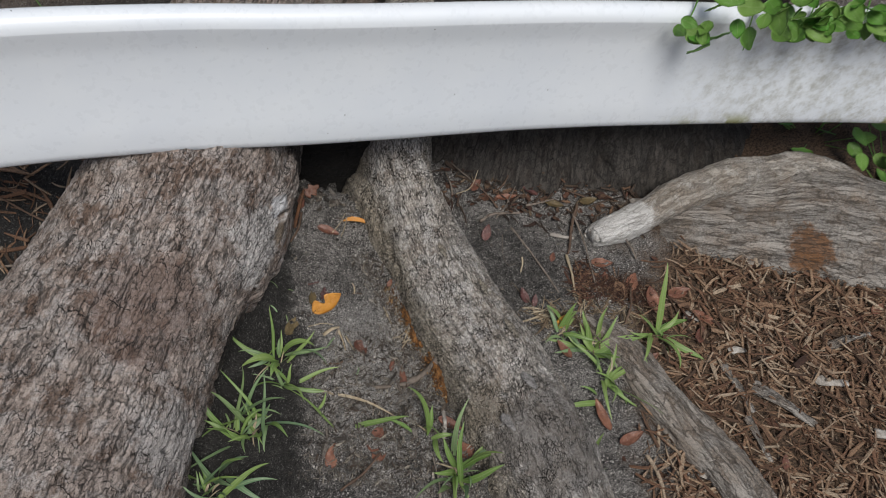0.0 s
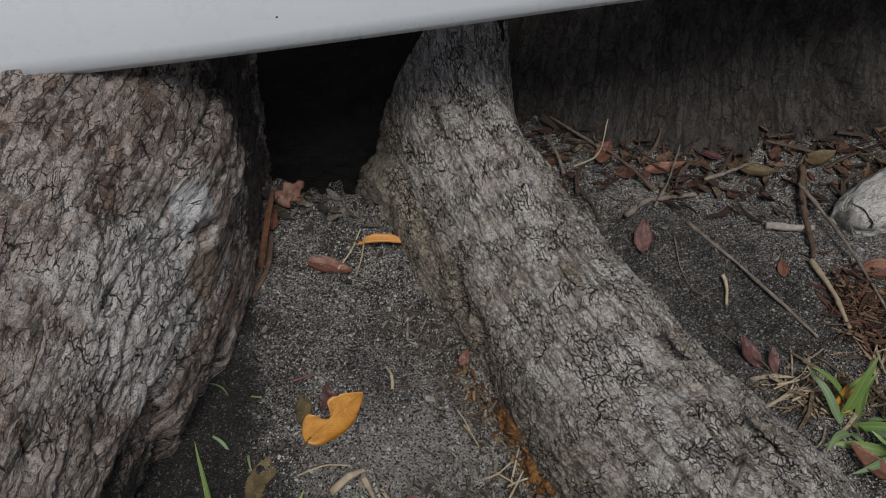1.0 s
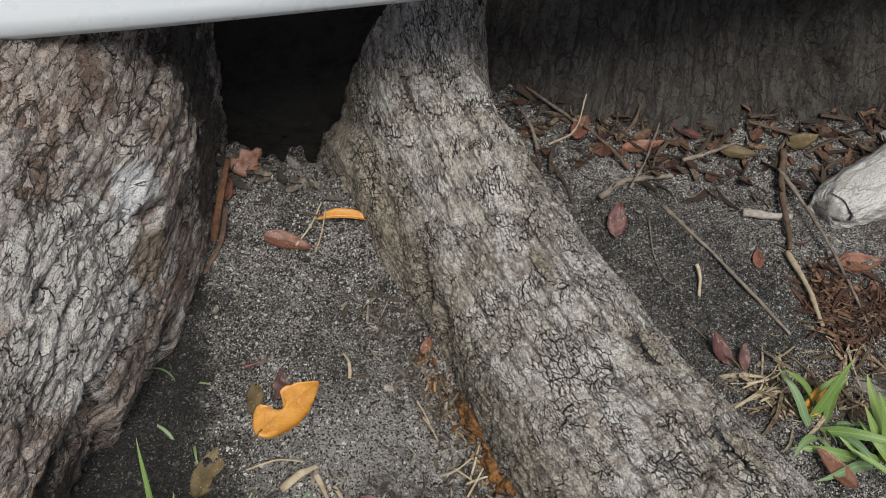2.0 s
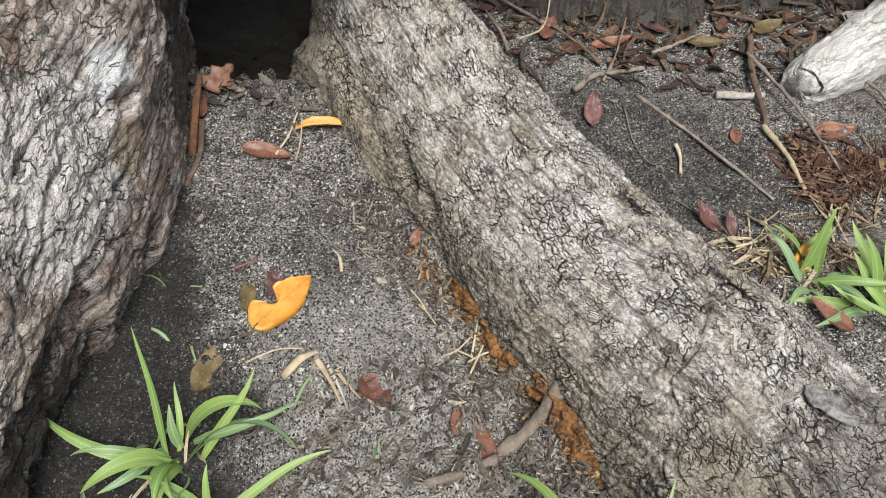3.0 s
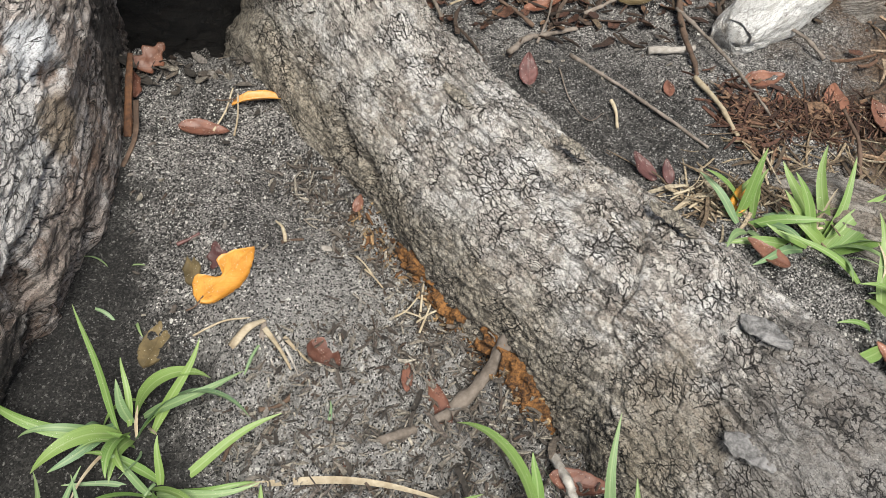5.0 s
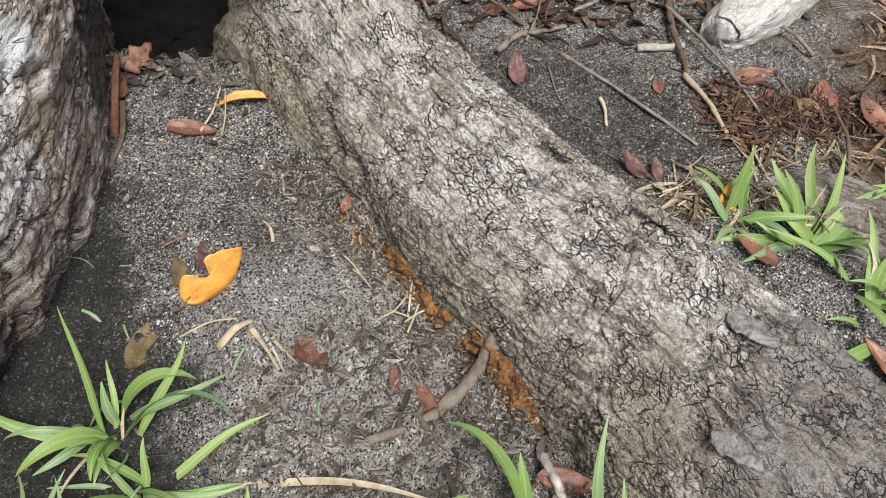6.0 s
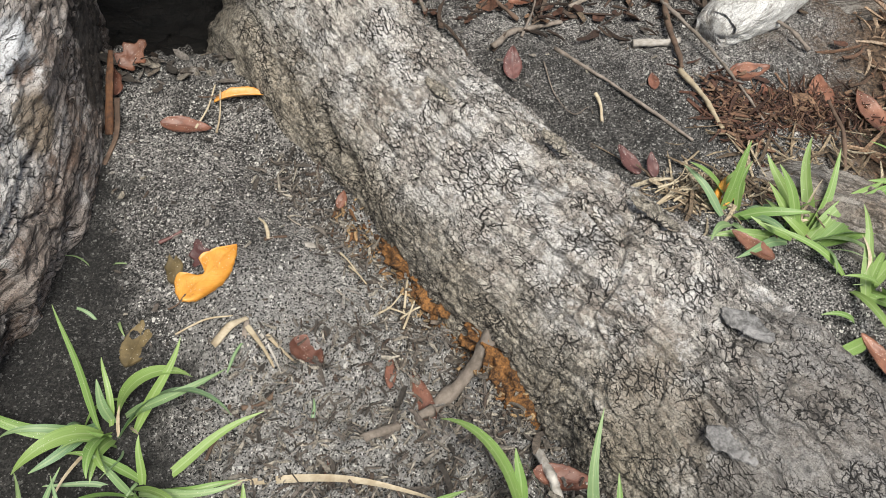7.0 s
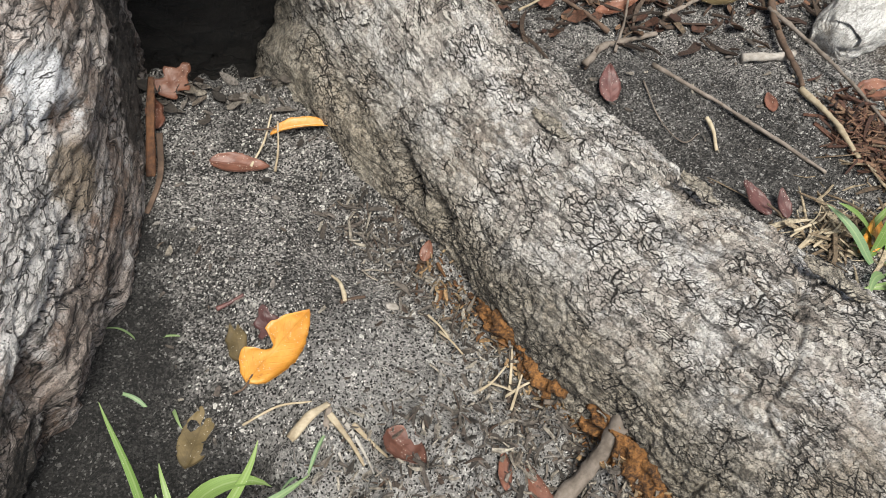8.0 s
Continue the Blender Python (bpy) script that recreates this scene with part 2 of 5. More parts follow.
def litter_material(name, tones, roughness=0.9):
    """Each joined shred takes its own tone."""
    n = Nodes(name, roughness)
    pick = n.add("NewGeometry", out=8)
    node = n.tree.nodes.new("ShaderNodeValToRGB")
    ramp = node.color_ramp
    ramp.interpolation = "LINEAR"
    while len(ramp.elements) < len(tones):
        ramp.elements.new(0.5)
    for k, tone in enumerate(tones):
        ramp.elements[k].position = k / max(1, len(tones) - 1)
        ramp.elements[k].color = (*tone, 1)
    n.put(pick, node.inputs[0])
    place = n.add("TexCoord", out=3)
    grain = n.noise(place, 420.0, 4.0, 0.7)
    tone = n.mix(n.span(grain, 0.3, 0.7), n.mix(0.75, node.outputs[0], (0.008, 0.006, 0.004)), node.outputs[0])
    return n.done(tone, n.bump(grain, 0.0008, 0.8))


def blade_material(name, a, b):
    n = Nodes(name, 0.45)
    uv = n.add("UVMap")
    place = n.add("TexCoord", out=3)
    veins = n.noise(n.scaled(uv, 3.0, 2600.0, 1.0), 1.0, 2.0)
    own = n.add("ObjectInfo", out=5)
    tone = n.mix(n.span(veins, 0.35, 0.65), a, b)
    tone = n.mix(n.math("MULTIPLY", own, 0.45), tone, (0.31, 0.40, 0.12))
    rib = n.span(n.math("ABSOLUTE", n.add("SeparateXYZ", out=1, i0=uv)), 0.0007, 0.0002)
    tone = n.mix(n.math("MULTIPLY", rib, 0.5), tone, (0.34, 0.42, 0.20))
    dots = n.span(n.add("TexVoronoi", out=0, Vector=place, Scale=700.0), 0.18, 0.11)
    tone = n.mix(n.math("MULTIPLY", dots, n.span(n.noise(place, 120.0, 2.0), 0.50, 0.56)), tone, (0.55, 0.53, 0.44))
    n.shader.inputs["Subsurface Weight"].default_value = 0.0
    # light shines through thin blades
    through_ = n.tree.nodes.new("ShaderNodeBsdfTranslucent")
    n.put(tone, through_.inputs["Color"])
    blend = n.tree.nodes.new("ShaderNodeMixShader")
    blend.inputs[0].default_value = 0.22
    material = n.done(tone, n.bump(veins, 0.0004, 0.6))
    n.tree.links.new(n.shader.outputs[0], blend.inputs[1])
    n.tree.links.new(through_.outputs[0], blend.inputs[2])
    n.tree.links.new(blend.outputs[0], n.tree.nodes["Material Output"].inputs["Surface"])
    return material


def hull_material():
    n = Nodes("white_gelcoat", 0.28)
    place = n.add("TexCoord", out=3)
    parts = n.add("SeparateXYZ", i0=place)
    grime = n.span(n.noise(place, 30.0, 8.0, 0.75), 0.40, 0.70)
    side = n.span(n.math("ADD", parts, n.math("MULTIPLY", n.noise(place, 6.0, 3.0), 0.3)), 0.42, 0.70)
    tone = n.mix(n.span(n.noise(place, 5.0, 3.0), 0.3, 0.7), (0.76, 0.815, 0.87), (0.81, 0.86, 0.90))
    tone = n.mix(n.math("MULTIPLY", n.math("MULTIPLY", grime, side), 0.85), tone, (0.40, 0.41, 0.37))
    moss = n.math("MULTIPLY", n.span(n.noise(place, 16.0, 4.0), 0.50, 0.62), n.math("MULTIPLY", side, n.span(n.add("SeparateXYZ", out=2, i0=place), 0.30, 0.268)))
    tone = n.mix(n.math("MULTIPLY", moss, 0.9), tone, (0.26, 0.27, 0.06))
    fly = n.span(n.add("TexVoronoi", out=0, Vector=place, Scale=34.0), 0.042, 0.030)
    some = n.span(n.noise(place, 12.0, 2.0), 0.46, 0.52)
    tone = n.mix(n.math("MULTIPLY", fly, some), tone, (0.05, 0.05, 0.05))
    film = n.noise(place, 70.0, 5.0, 0.6)
    return n.done(tone, n.bump(film, 0.0003, 0.5), n.span(film, 0.3, 0.7, 0.24, 0.40))


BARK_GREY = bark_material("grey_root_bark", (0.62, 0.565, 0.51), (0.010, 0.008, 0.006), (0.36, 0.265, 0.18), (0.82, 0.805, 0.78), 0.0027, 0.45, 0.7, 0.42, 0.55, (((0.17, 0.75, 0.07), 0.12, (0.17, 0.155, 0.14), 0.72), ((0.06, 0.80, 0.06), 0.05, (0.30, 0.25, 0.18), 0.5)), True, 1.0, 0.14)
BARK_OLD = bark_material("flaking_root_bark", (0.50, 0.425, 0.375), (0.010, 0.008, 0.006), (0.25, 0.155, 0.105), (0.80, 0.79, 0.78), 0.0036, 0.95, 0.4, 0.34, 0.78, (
    # includes a near-black patch on the flank by the hollow
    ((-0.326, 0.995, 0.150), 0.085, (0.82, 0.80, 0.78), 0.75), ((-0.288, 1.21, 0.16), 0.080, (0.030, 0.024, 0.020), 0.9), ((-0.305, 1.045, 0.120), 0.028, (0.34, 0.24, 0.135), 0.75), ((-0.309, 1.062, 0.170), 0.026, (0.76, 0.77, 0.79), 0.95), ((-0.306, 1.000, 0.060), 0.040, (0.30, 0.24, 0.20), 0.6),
    # near-black at the foot: damp wood and the undercut's shade in one colour
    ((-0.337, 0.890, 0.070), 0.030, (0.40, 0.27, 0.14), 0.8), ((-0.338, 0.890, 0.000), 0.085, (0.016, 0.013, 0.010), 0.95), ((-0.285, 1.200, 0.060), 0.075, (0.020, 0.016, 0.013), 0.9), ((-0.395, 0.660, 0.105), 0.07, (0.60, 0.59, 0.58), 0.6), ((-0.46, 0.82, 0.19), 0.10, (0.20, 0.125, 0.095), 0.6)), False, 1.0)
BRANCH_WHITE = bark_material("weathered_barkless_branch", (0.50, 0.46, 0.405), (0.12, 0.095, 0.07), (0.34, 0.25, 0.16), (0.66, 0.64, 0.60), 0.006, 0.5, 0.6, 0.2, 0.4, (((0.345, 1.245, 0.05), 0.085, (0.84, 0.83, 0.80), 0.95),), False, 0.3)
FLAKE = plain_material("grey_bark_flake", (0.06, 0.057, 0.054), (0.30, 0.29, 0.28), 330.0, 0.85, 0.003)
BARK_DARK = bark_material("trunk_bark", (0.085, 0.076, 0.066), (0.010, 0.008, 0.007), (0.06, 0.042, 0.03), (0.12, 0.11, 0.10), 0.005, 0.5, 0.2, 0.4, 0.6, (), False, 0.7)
# near-black wood colour stands in for the shade of the hollow
BARK_SHADE = bark_material("black_hollow_shade", (0.013, 0.011, 0.009), (0.002, 0.002, 0.002), (0.014, 0.009, 0.006), (0.02, 0.019, 0.018), 0.008, 0.5, 0.2, 0.3, 0.6)
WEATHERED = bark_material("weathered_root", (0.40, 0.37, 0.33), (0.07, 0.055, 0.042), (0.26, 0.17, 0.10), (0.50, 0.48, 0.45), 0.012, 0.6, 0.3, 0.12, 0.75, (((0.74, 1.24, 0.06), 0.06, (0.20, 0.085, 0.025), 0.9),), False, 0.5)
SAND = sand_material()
GELCOAT = hull_material()
PALE_WOOD = plain_material("pale_barkless_wood", (0.22, 0.195, 0.165), (0.52, 0.49, 0.445), 150.0, 0.85, 0.002)
ROTTEN = plain_material("orange_rotten_wood", (0.020, 0.009, 0.004), (0.34, 0.155, 0.045), 420.0, 0.95, 0.004)
RUST_BARK = plain_material("rust_brown_bark", (0.05, 0.022, 0.012), (0.19, 0.085, 0.035), 260.0, 0.8, 0.002)
LEAF_YELLOW = leaf_material("yellow_dead_leaf", (0.50, 0.215, 0.03), (0.66, 0.32, 0.06), (0.30, 0.11, 0.03), 0.42)
LEAF_RED = leaf_material("russet_dead_leaf", (0.105, 0.042, 0.028), (0.22, 0.10, 0.068), (0.04, 0.02, 0.014))
LEAF_ORANGE = leaf_material("orange_dead_leaf", (0.14, 0.056, 0.034), (0.27, 0.125, 0.078), (0.07, 0.03, 0.018))
LEAF_PURPLE = leaf_material("maroon_dead_leaf", (0.07, 0.026, 0.024), (0.14, 0.06, 0.052), (0.03, 0.014, 0.012))
LEAF_OLIVE = leaf_material("olive_rotting_leaf", (0.085, 0.062, 0.026), (0.19, 0.14, 0.065), (0.04, 0.028, 0.014), 0.6)
STRAW = plain_material("dry_straw", (0.28, 0.22, 0.14), (0.50, 0.43, 0.31), 200.0, 0.75, 0.0004)
TWIG = plain_material("grey_twig", (0.10, 0.08, 0.062), (0.26, 0.22, 0.185), 150.0, 0.9, 0.0008)
TWIG_BROWN = plain_material("brown_twig", (0.06, 0.038, 0.026), (0.16, 0.105, 0.072), 150.0, 0.9, 0.0008)
BLADE = blade_material("grass_green", (0.09, 0.19, 0.04), (0.21, 0.33, 0.095))
BLADE_BLUE = blade_material("grass_blue_green", (0.08, 0.17, 0.08), (0.19, 0.29, 0.17))
VINE_GREEN = blade_material("vine_green", (0.06, 0.21, 0.025), (0.14, 0.36, 0.05))
CHIPS = litter_material("rotted_wood_shreds", [(0.06, 0.036, 0.022), (0.19, 0.105, 0.062), (0.29, 0.175, 0.105), (0.36, 0.24, 0.15), (0.50, 0.40, 0.29), (0.22, 0.115, 0.066), (0.14, 0.075, 0.045)])
CRUMBS = litter_material("grey_litter", [(0.03, 0.026, 0.022), (0.09, 0.075, 0.062), (0.16, 0.14, 0.12), (0.42, 0.38, 0.31), (0.07, 0.045, 0.032), (0.27, 0.25, 0.225)])
RUSTY = litter_material("red_brown_fibres", [(0.02, 0.010, 0.007), (0.07, 0.030, 0.019), (0.14, 0.062, 0.038), (0.25, 0.15, 0.09), (0.05, 0.022, 0.014)])
DARK_LITTER = litter_material("dark_litter", [(0.025, 0.017, 0.012), (0.06, 0.038, 0.027), (0.10, 0.07, 0.05), (0.05, 0.025, 0.017), (0.20, 0.15, 0.10)])
ROT_BITS = litter_material("rot_crumbs", [(0.03, 0.016, 0.008), (0.12, 0.055, 0.02), (0.26, 0.12, 0.04), (0.42, 0.30, 0.16), (0.10, 0.07, 0.05)])
STRAWS = litter_material("straw_bits", [(0.10, 0.07, 0.045), (0.22, 0.16, 0.10), (0.36, 0.28, 0.18), (0.50, 0.43, 0.31)])
GRAINS = litter_material("sand_grains", [(0.018, 0.017, 0.016), (0.05, 0.047, 0.044), (0.13, 0.12, 0.11), (0.30, 0.28, 0.26), (0.66, 0.64, 0.59)], 0.6)

# ---- mesh helpers ----


def mesh_of(name, verts, faces, material, uvs=None, smooth_faces=True):
    me = bpy.data.meshes.new(name)
    me.from_pydata([tuple(v) for v in verts], [], [tuple(f) for f in faces])
    me.materials.append(material)
    if uvs is not None:
        layer = me.uv_layers.new(name="UVMap")
        index = np.empty(len(me.loops), np.int32)
        me.loops.foreach_get("vertex_index", index)
        layer.data.foreach_set("uv", np.asarray(uvs, np.float32)[index].ravel())
    if smooth_faces:
        me.polygons.foreach_set("use_smooth", np.ones(len(me.polygons), bool))
    me.update()
    return me


def sheet_faces(rows, cols, closed=False):
    i, j = np.meshgrid(np.arange(rows - 1), np.arange(cols if closed else cols - 1), indexing="ij")
    k = (j + 1) % cols
    return np.stack([i * cols + j, i * cols + k, (i + 1) * cols + k, (i + 1) * cols + j], -1).reshape(-1, 4)


def part(name, me, parent, label=""):
    ob = new(name, me)
    ob.parent = parent
    return tagged(ob, label) if label else ob


def along(points, count, dense=None):
    """A smooth run through rows of numbers (Catmull-Rom). dense: from row, to row, the share of the samples between them."""
    p = np.array(points, float)
    p = np.vstack([2 * p[0] - p[1], p, 2 * p[-1] - p[-2]])
    t = np.linspace(0, len(p) - 3 - 1e-6, count)
    if dense:
        first, last, share = dense
        end = len(p) - 3 - 1e-6
        outside = (1 - share) / (first + end - last)
        t = np.interp(np.linspace(0, 1, count), [0, first * outside, first * outside + share, 1], [0, first, last, end])
    k = t.astype(int)
    f = (t - k)[:, None]
    a, b, c, d = p[k], p[k + 1], p[k + 2], p[k + 3]
    return 0.5 * (2 * b + (c - a) * f + (2 * a - 5 * b + 4 * c - d) * f * f + (3 * b - a - 3 * c + d) * f * f * f)


def limb(name, spine, rings, around, material, relief, power=2.3, low=-0.5, high=3.64, upright=True, lid=False, dense=None, bias=1.0):
    """A root or branch. spine rows: x, y, z of the axis, half width, half height. relief(u, v, angle) gives metres outwards."""
    s = along(spine, rings, dense)
    axis, wide, tall = s[:, :3], s[:, 3], s[:, 4]
    way = np.gradient(axis, axis=0)
    way /= np.linalg.norm(way, axis=1)[:, None]
    up = np.tile([0.0, 0.0, 1.0], (rings, 1))
    side = np.cross(way, up)
    side /= np.linalg.norm(side, axis=1)[:, None]
    if not upright:
        up = np.cross(side, way)
    run = np.r_[0, np.cumsum(np.linalg.norm(np.diff(axis, axis=0), axis=1))]
    whole = high - low > 6.2
    # points at even steps round the section
    fine = np.linspace(low, high, 6000)
    fx = np.sign(np.cos(fine)) * np.abs(np.cos(fine)) ** (2 / power) * wide.mean()
    fz = np.sign(np.sin(fine)) * np.abs(np.sin(fine)) ** (2 / power) * tall.mean()
    girth = np.r_[0, np.cumsum(np.hypot(np.diff(fx), np.diff(fz)))]
    reach = (1 - (1 - np.linspace(0, 1, around, endpoint=not whole)) ** bias) * girth[-1]
    angle = np.interp(reach, girth, fine)
    ca, sa = np.cos(angle), np.sin(angle)
    cx = np.sign(ca) * np.abs(ca) ** (2 / power)
    sx = np.sign(sa) * np.abs(sa) ** (2 / power)
    u = np.repeat(run[:, None], around, 1)
    v = (reach - np.interp(0.0, fine, girth))[None] + 0 * u
    out = relief(u, v, angle[None] + 0 * u)
    ox = cx[None] * (wide[:, None] + out)
    oz = sx[None] * (tall[:, None] + out)
    verts = axis[:, None] + side[:, None] * ox[..., None] + up[:, None] * oz[..., None]
    verts = verts.reshape(-1, 3)
    faces = sheet_faces(rings, around, whole).tolist()
    uvs = np.stack([u, v], -1).reshape(-1, 2)
    if lid:
        for first, flip in ((0, False), ((rings - 1) * around, True)):
            middle = len(verts)
            verts = np.vstack([verts, verts[first:first + around].mean(0)])
            uvs = np.vstack([uvs, uvs[first]])
            for j in range(around):
                tri = [first + j, middle, first + (j + 1) % around]
                faces.append(tri[::-1] if flip else tri)
    return mesh_of(name, verts, faces, material, uvs)


# ---- the ground ----


def ground_z(x, y):
    x, y = np.asarray(x, float), np.asarray(y, float)
    z = 0.3 * np.tanh(0.078 * (y - 1.0) / 0.3)
    near = np.exp(-((x / 3.0) ** 2 + ((y - 1) / 3.0) ** 2))
    z = z + near * (0.008 * layered(x * 7, y * 7, 0, 3) + 0.0025 * layered(x * 34, y * 34, 1, 3))
    across = 0.875 * x + 0.484 * y
    # the sand lies lower along the flank of the middle root, and is churned in front
    z = z - 0.022 * np.exp(-((across - 0.40) / 0.032) ** 2) * smooth(0.80, 0.92, y) * smooth(1.22, 1.08, y)
    churned = smooth(1.02, 0.90, y + 0.3 * np.maximum(x + 0.05, 0)) * smooth(-0.30, -0.2, x) * smooth(0.30, 0.1, x)
    z = z + near * churned * 0.011 * layered(x * 52, y * 52, 4, 5, 0.58)
    # hollow under the trunk between the two big roots
    z = z - 0.10 * smooth(1.215, 1.36, y + 0.02 * layered(x * 40, y * 40, 9, 3)) * smooth(-0.36, -0.30, x) * smooth(-0.08, -0.15, x) * smooth(1.6, 1.45, y)
    # crumbs and pits
    z = z + near * 0.0011 * layered(x * 150, y * 150, 6, 2)
    # mulch bed
    z = z + near * smooth(0.42, 0.60, x) * (0.012 + 0.010 * layered(x * 18, y * 18, 2, 4))
    return z


def graded(lo, hi, step, far):
    core = np.arange(lo, hi, step)
    out, reach = [], step
    pos = 0.0
    while pos < far:
        reach *= 1.06 if pos < 0.6 else 1.35
        pos += reach
        out.append(pos)
    out = np.array(out)
    return np.concatenate([lo - out[::-1], core, core[-1] + out])


def build_ground():
    xs, ys = graded(-0.40, 0.50, 0.0028, 400.0), graded(0.74, 1.32, 0.0028, 400.0)
    gx, gy = np.meshgrid(xs, ys)
    verts = np.stack([gx, gy, ground_z(gx, gy)], -1).reshape(-1, 3)
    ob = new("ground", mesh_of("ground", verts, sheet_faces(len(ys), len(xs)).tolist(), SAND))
    return tagged(ob, "grey sandy soil with damp patches and rotted wood", "ground", kind="structure")


GROUND = build_ground()

# ---- the tree: trunk and roots ----


def ridge_line(u, angle, run, radius, rise, width):
    """A raised vein along rows of (u, angle), with a crack beside it."""
    us, turns = [r[0] for r in run], [r[1] for r in run]
    d = (angle - np.interp(u, us, turns)) * radius + 0.0022 * rough(u * 90, angle * 9, 3)
    ends = smooth(us[0] - 0.012, us[0] + 0.012, u) * smooth(us[-1] + 0.012, us[-1] - 0.012, u)
    return ends * (rise * np.exp(-(d / width) ** 2) - 1.1 * rise * np.exp(-((d - 1.25 * width) / (0.32 * width)) ** 2))


def relief_flaky(u, v, angle):
    warp = 0.010 * layered(u * 9, v * 9, 0, 3)
    grooves = layered(u * 7 + 3, (v + 1.6 * warp) * 62, 1, 4)
    edge, tag = cells(u * 22 + 4 * warp, (v + 1.5 * warp) * 48)
    flake = (tag - 0.5) * 0.0034 - 0.0022 * smooth(0.16, 0.0, edge)
    lumps = 0.009 * layered(u * 4, v * 5, 2, 2)
    deep = np.abs(rough(u * 4 + 2, (v + 2 * warp) * 24, 4))
    out = lumps - 0.0010 * np.abs(grooves) - 0.0050 * np.exp(-(deep / 0.025) ** 2) + flake + 0.0013 * layered(u * 150, v * 220, 5, 3)
    # an open crack, bark that hangs free over rotted wood, loose plates above, and an undercut foot
    wander = 0.010 * rough(u * 80, 0 * u, 2) + 0.004 * rough(u * 260, 0 * u, 5)
    out = out - 0.016 * np.exp(-((angle - 2.875 - 0.35 * (u - 0.72) - wander) / 0.007) ** 2) * smooth(0.705, 0.73, u) * smooth(0.81, 0.795, u)
    out = out - 0.013 * smooth(2.872, 2.884, angle + 1.2 * wander) * smooth(0.795, 0.815, u) * smooth(1.25, 1.0, u)
    out = out + 0.009 * smooth(0.71, 0.70, u + 0.10 * rough(angle * 30, 0 * u, 3) * 0.1) * smooth(0.60, 0.66, u) * smooth(2.50, 2.56, angle) * smooth(2.84, 2.79, angle + wander)
    out = out - 0.010 * smooth(3.085, 3.135, angle + 2 * wander) * smooth(0.55, 0.66, u) * smooth(0.0, 0.3, rough(u * 16, 0 * u, 7) + 0.45)
    return out


def relief_plated(u, v, angle):
    warp = 0.02 * layered(u * 9, v * 12, 0, 3)
    lumps = 0.008 * layered(u * 5, v * 6, 2, 3) + 0.0022 * layered(u * 28, v * 30, 6, 2)
    ridge = np.abs(rough(u * 5.5 + 9, (v + 1.4 * warp + 0.12 * u) * 20, 1))
    seam = -0.0045 * np.exp(-(ridge / 0.035) ** 2) * smooth(-0.3, 0.3, rough(u * 9, v * 9, 8))
    edge, tag = cells(u * 95 + 8 * warp, (v + warp) * 170)
    plates = -0.0010 * smooth(0.22, 0.0, edge) + 0.0012 * (tag - 0.5)
    edge, tag = cells(u * 26 + 8 * warp, (v + 1.5 * warp) * 60)
    plates = plates - 0.0022 * smooth(0.10, 0.0, edge) + 0.0018 * (tag - 0.5)
    strands = -0.0016 * np.abs(layered(u * 12, (v + warp) * 80, 7, 3))
    for place, up in ((0.526, 0.42), (0.545, 0.36), (0.575, 0.36)):
        seam = seam - 0.014 * np.exp(-((u - place + 0.05 * (angle - up)) / 0.010) ** 2) * np.exp(-((angle - up) / 0.09) ** 2)
    seam = seam + ridge_line(u, angle, ((0.60, 1.25), (0.63, 1.40), (0.663, 1.56), (0.692, 1.57), (0.719, 1.55), (0.751, 1.345), (0.777, 1.30), (0.796, 1.307), (0.828, 1.39), (0.87, 1.42)), 0.115, 0.0048, 0.0055)
    seam = seam + ridge_line(u, angle, ((0.70, 1.66), (0.732, 1.651), (0.768, 1.717), (0.802, 1.70), (0.837, 1.856), (0.872, 2.05), (0.92, 2.12)), 0.115, 0.0040, 0.0050)
    seam = seam + ridge_line(u, angle, ((0.56, 1.95), (0.637, 2.16), (0.70, 2.05), (0.76, 2.02)), 0.115, 0.0032, 0.0045)
    # a broken knot
    knot = np.hypot(u - 0.832, (angle - 1.66) * 0.115)
    seam = seam + 0.009 * np.exp(-(knot / 0.010) ** 2) - 0.012 * np.exp(-(knot / 0.0035) ** 2)
    return lumps + seam + plates + strands + 0.0009 * layered(u * 260, v * 300, 5, 2)


def relief_trunk(u, v, angle):
    warp = 0.03 * layered(u * 5, v * 5, 0, 3)
    edge, tag = cells(u * 9 + 6 * warp, (v + warp) * 26)
    return 0.03 * layered(u * 2.2, v * 3.0, 2, 3) + 0.012 * smooth(0, 0.3, edge) + 0.008 * (tag - 0.5) + 0.003 * layered(u * 60, v * 60, 5, 3)


def relief_worn(u, v, angle):
    grain = layered(u * 12, v * 110, 1, 3)
    return 0.012 * layered(u * 7, v * 9, 2, 3) + 0.0028 * grain + 0.0012 * layered(u * 120, v * 160, 4, 2)


def relief_smooth(u, v, angle):
    ragged = 0.006 * rough(angle * 1.6, 0 * u, 5) * smooth(0.03, 0.0, u)
    return 0.0045 * layered(u * 14, v * 30, 2, 3) + 0.0011 * layered(u * 150, v * 190, 4, 3) + ragged


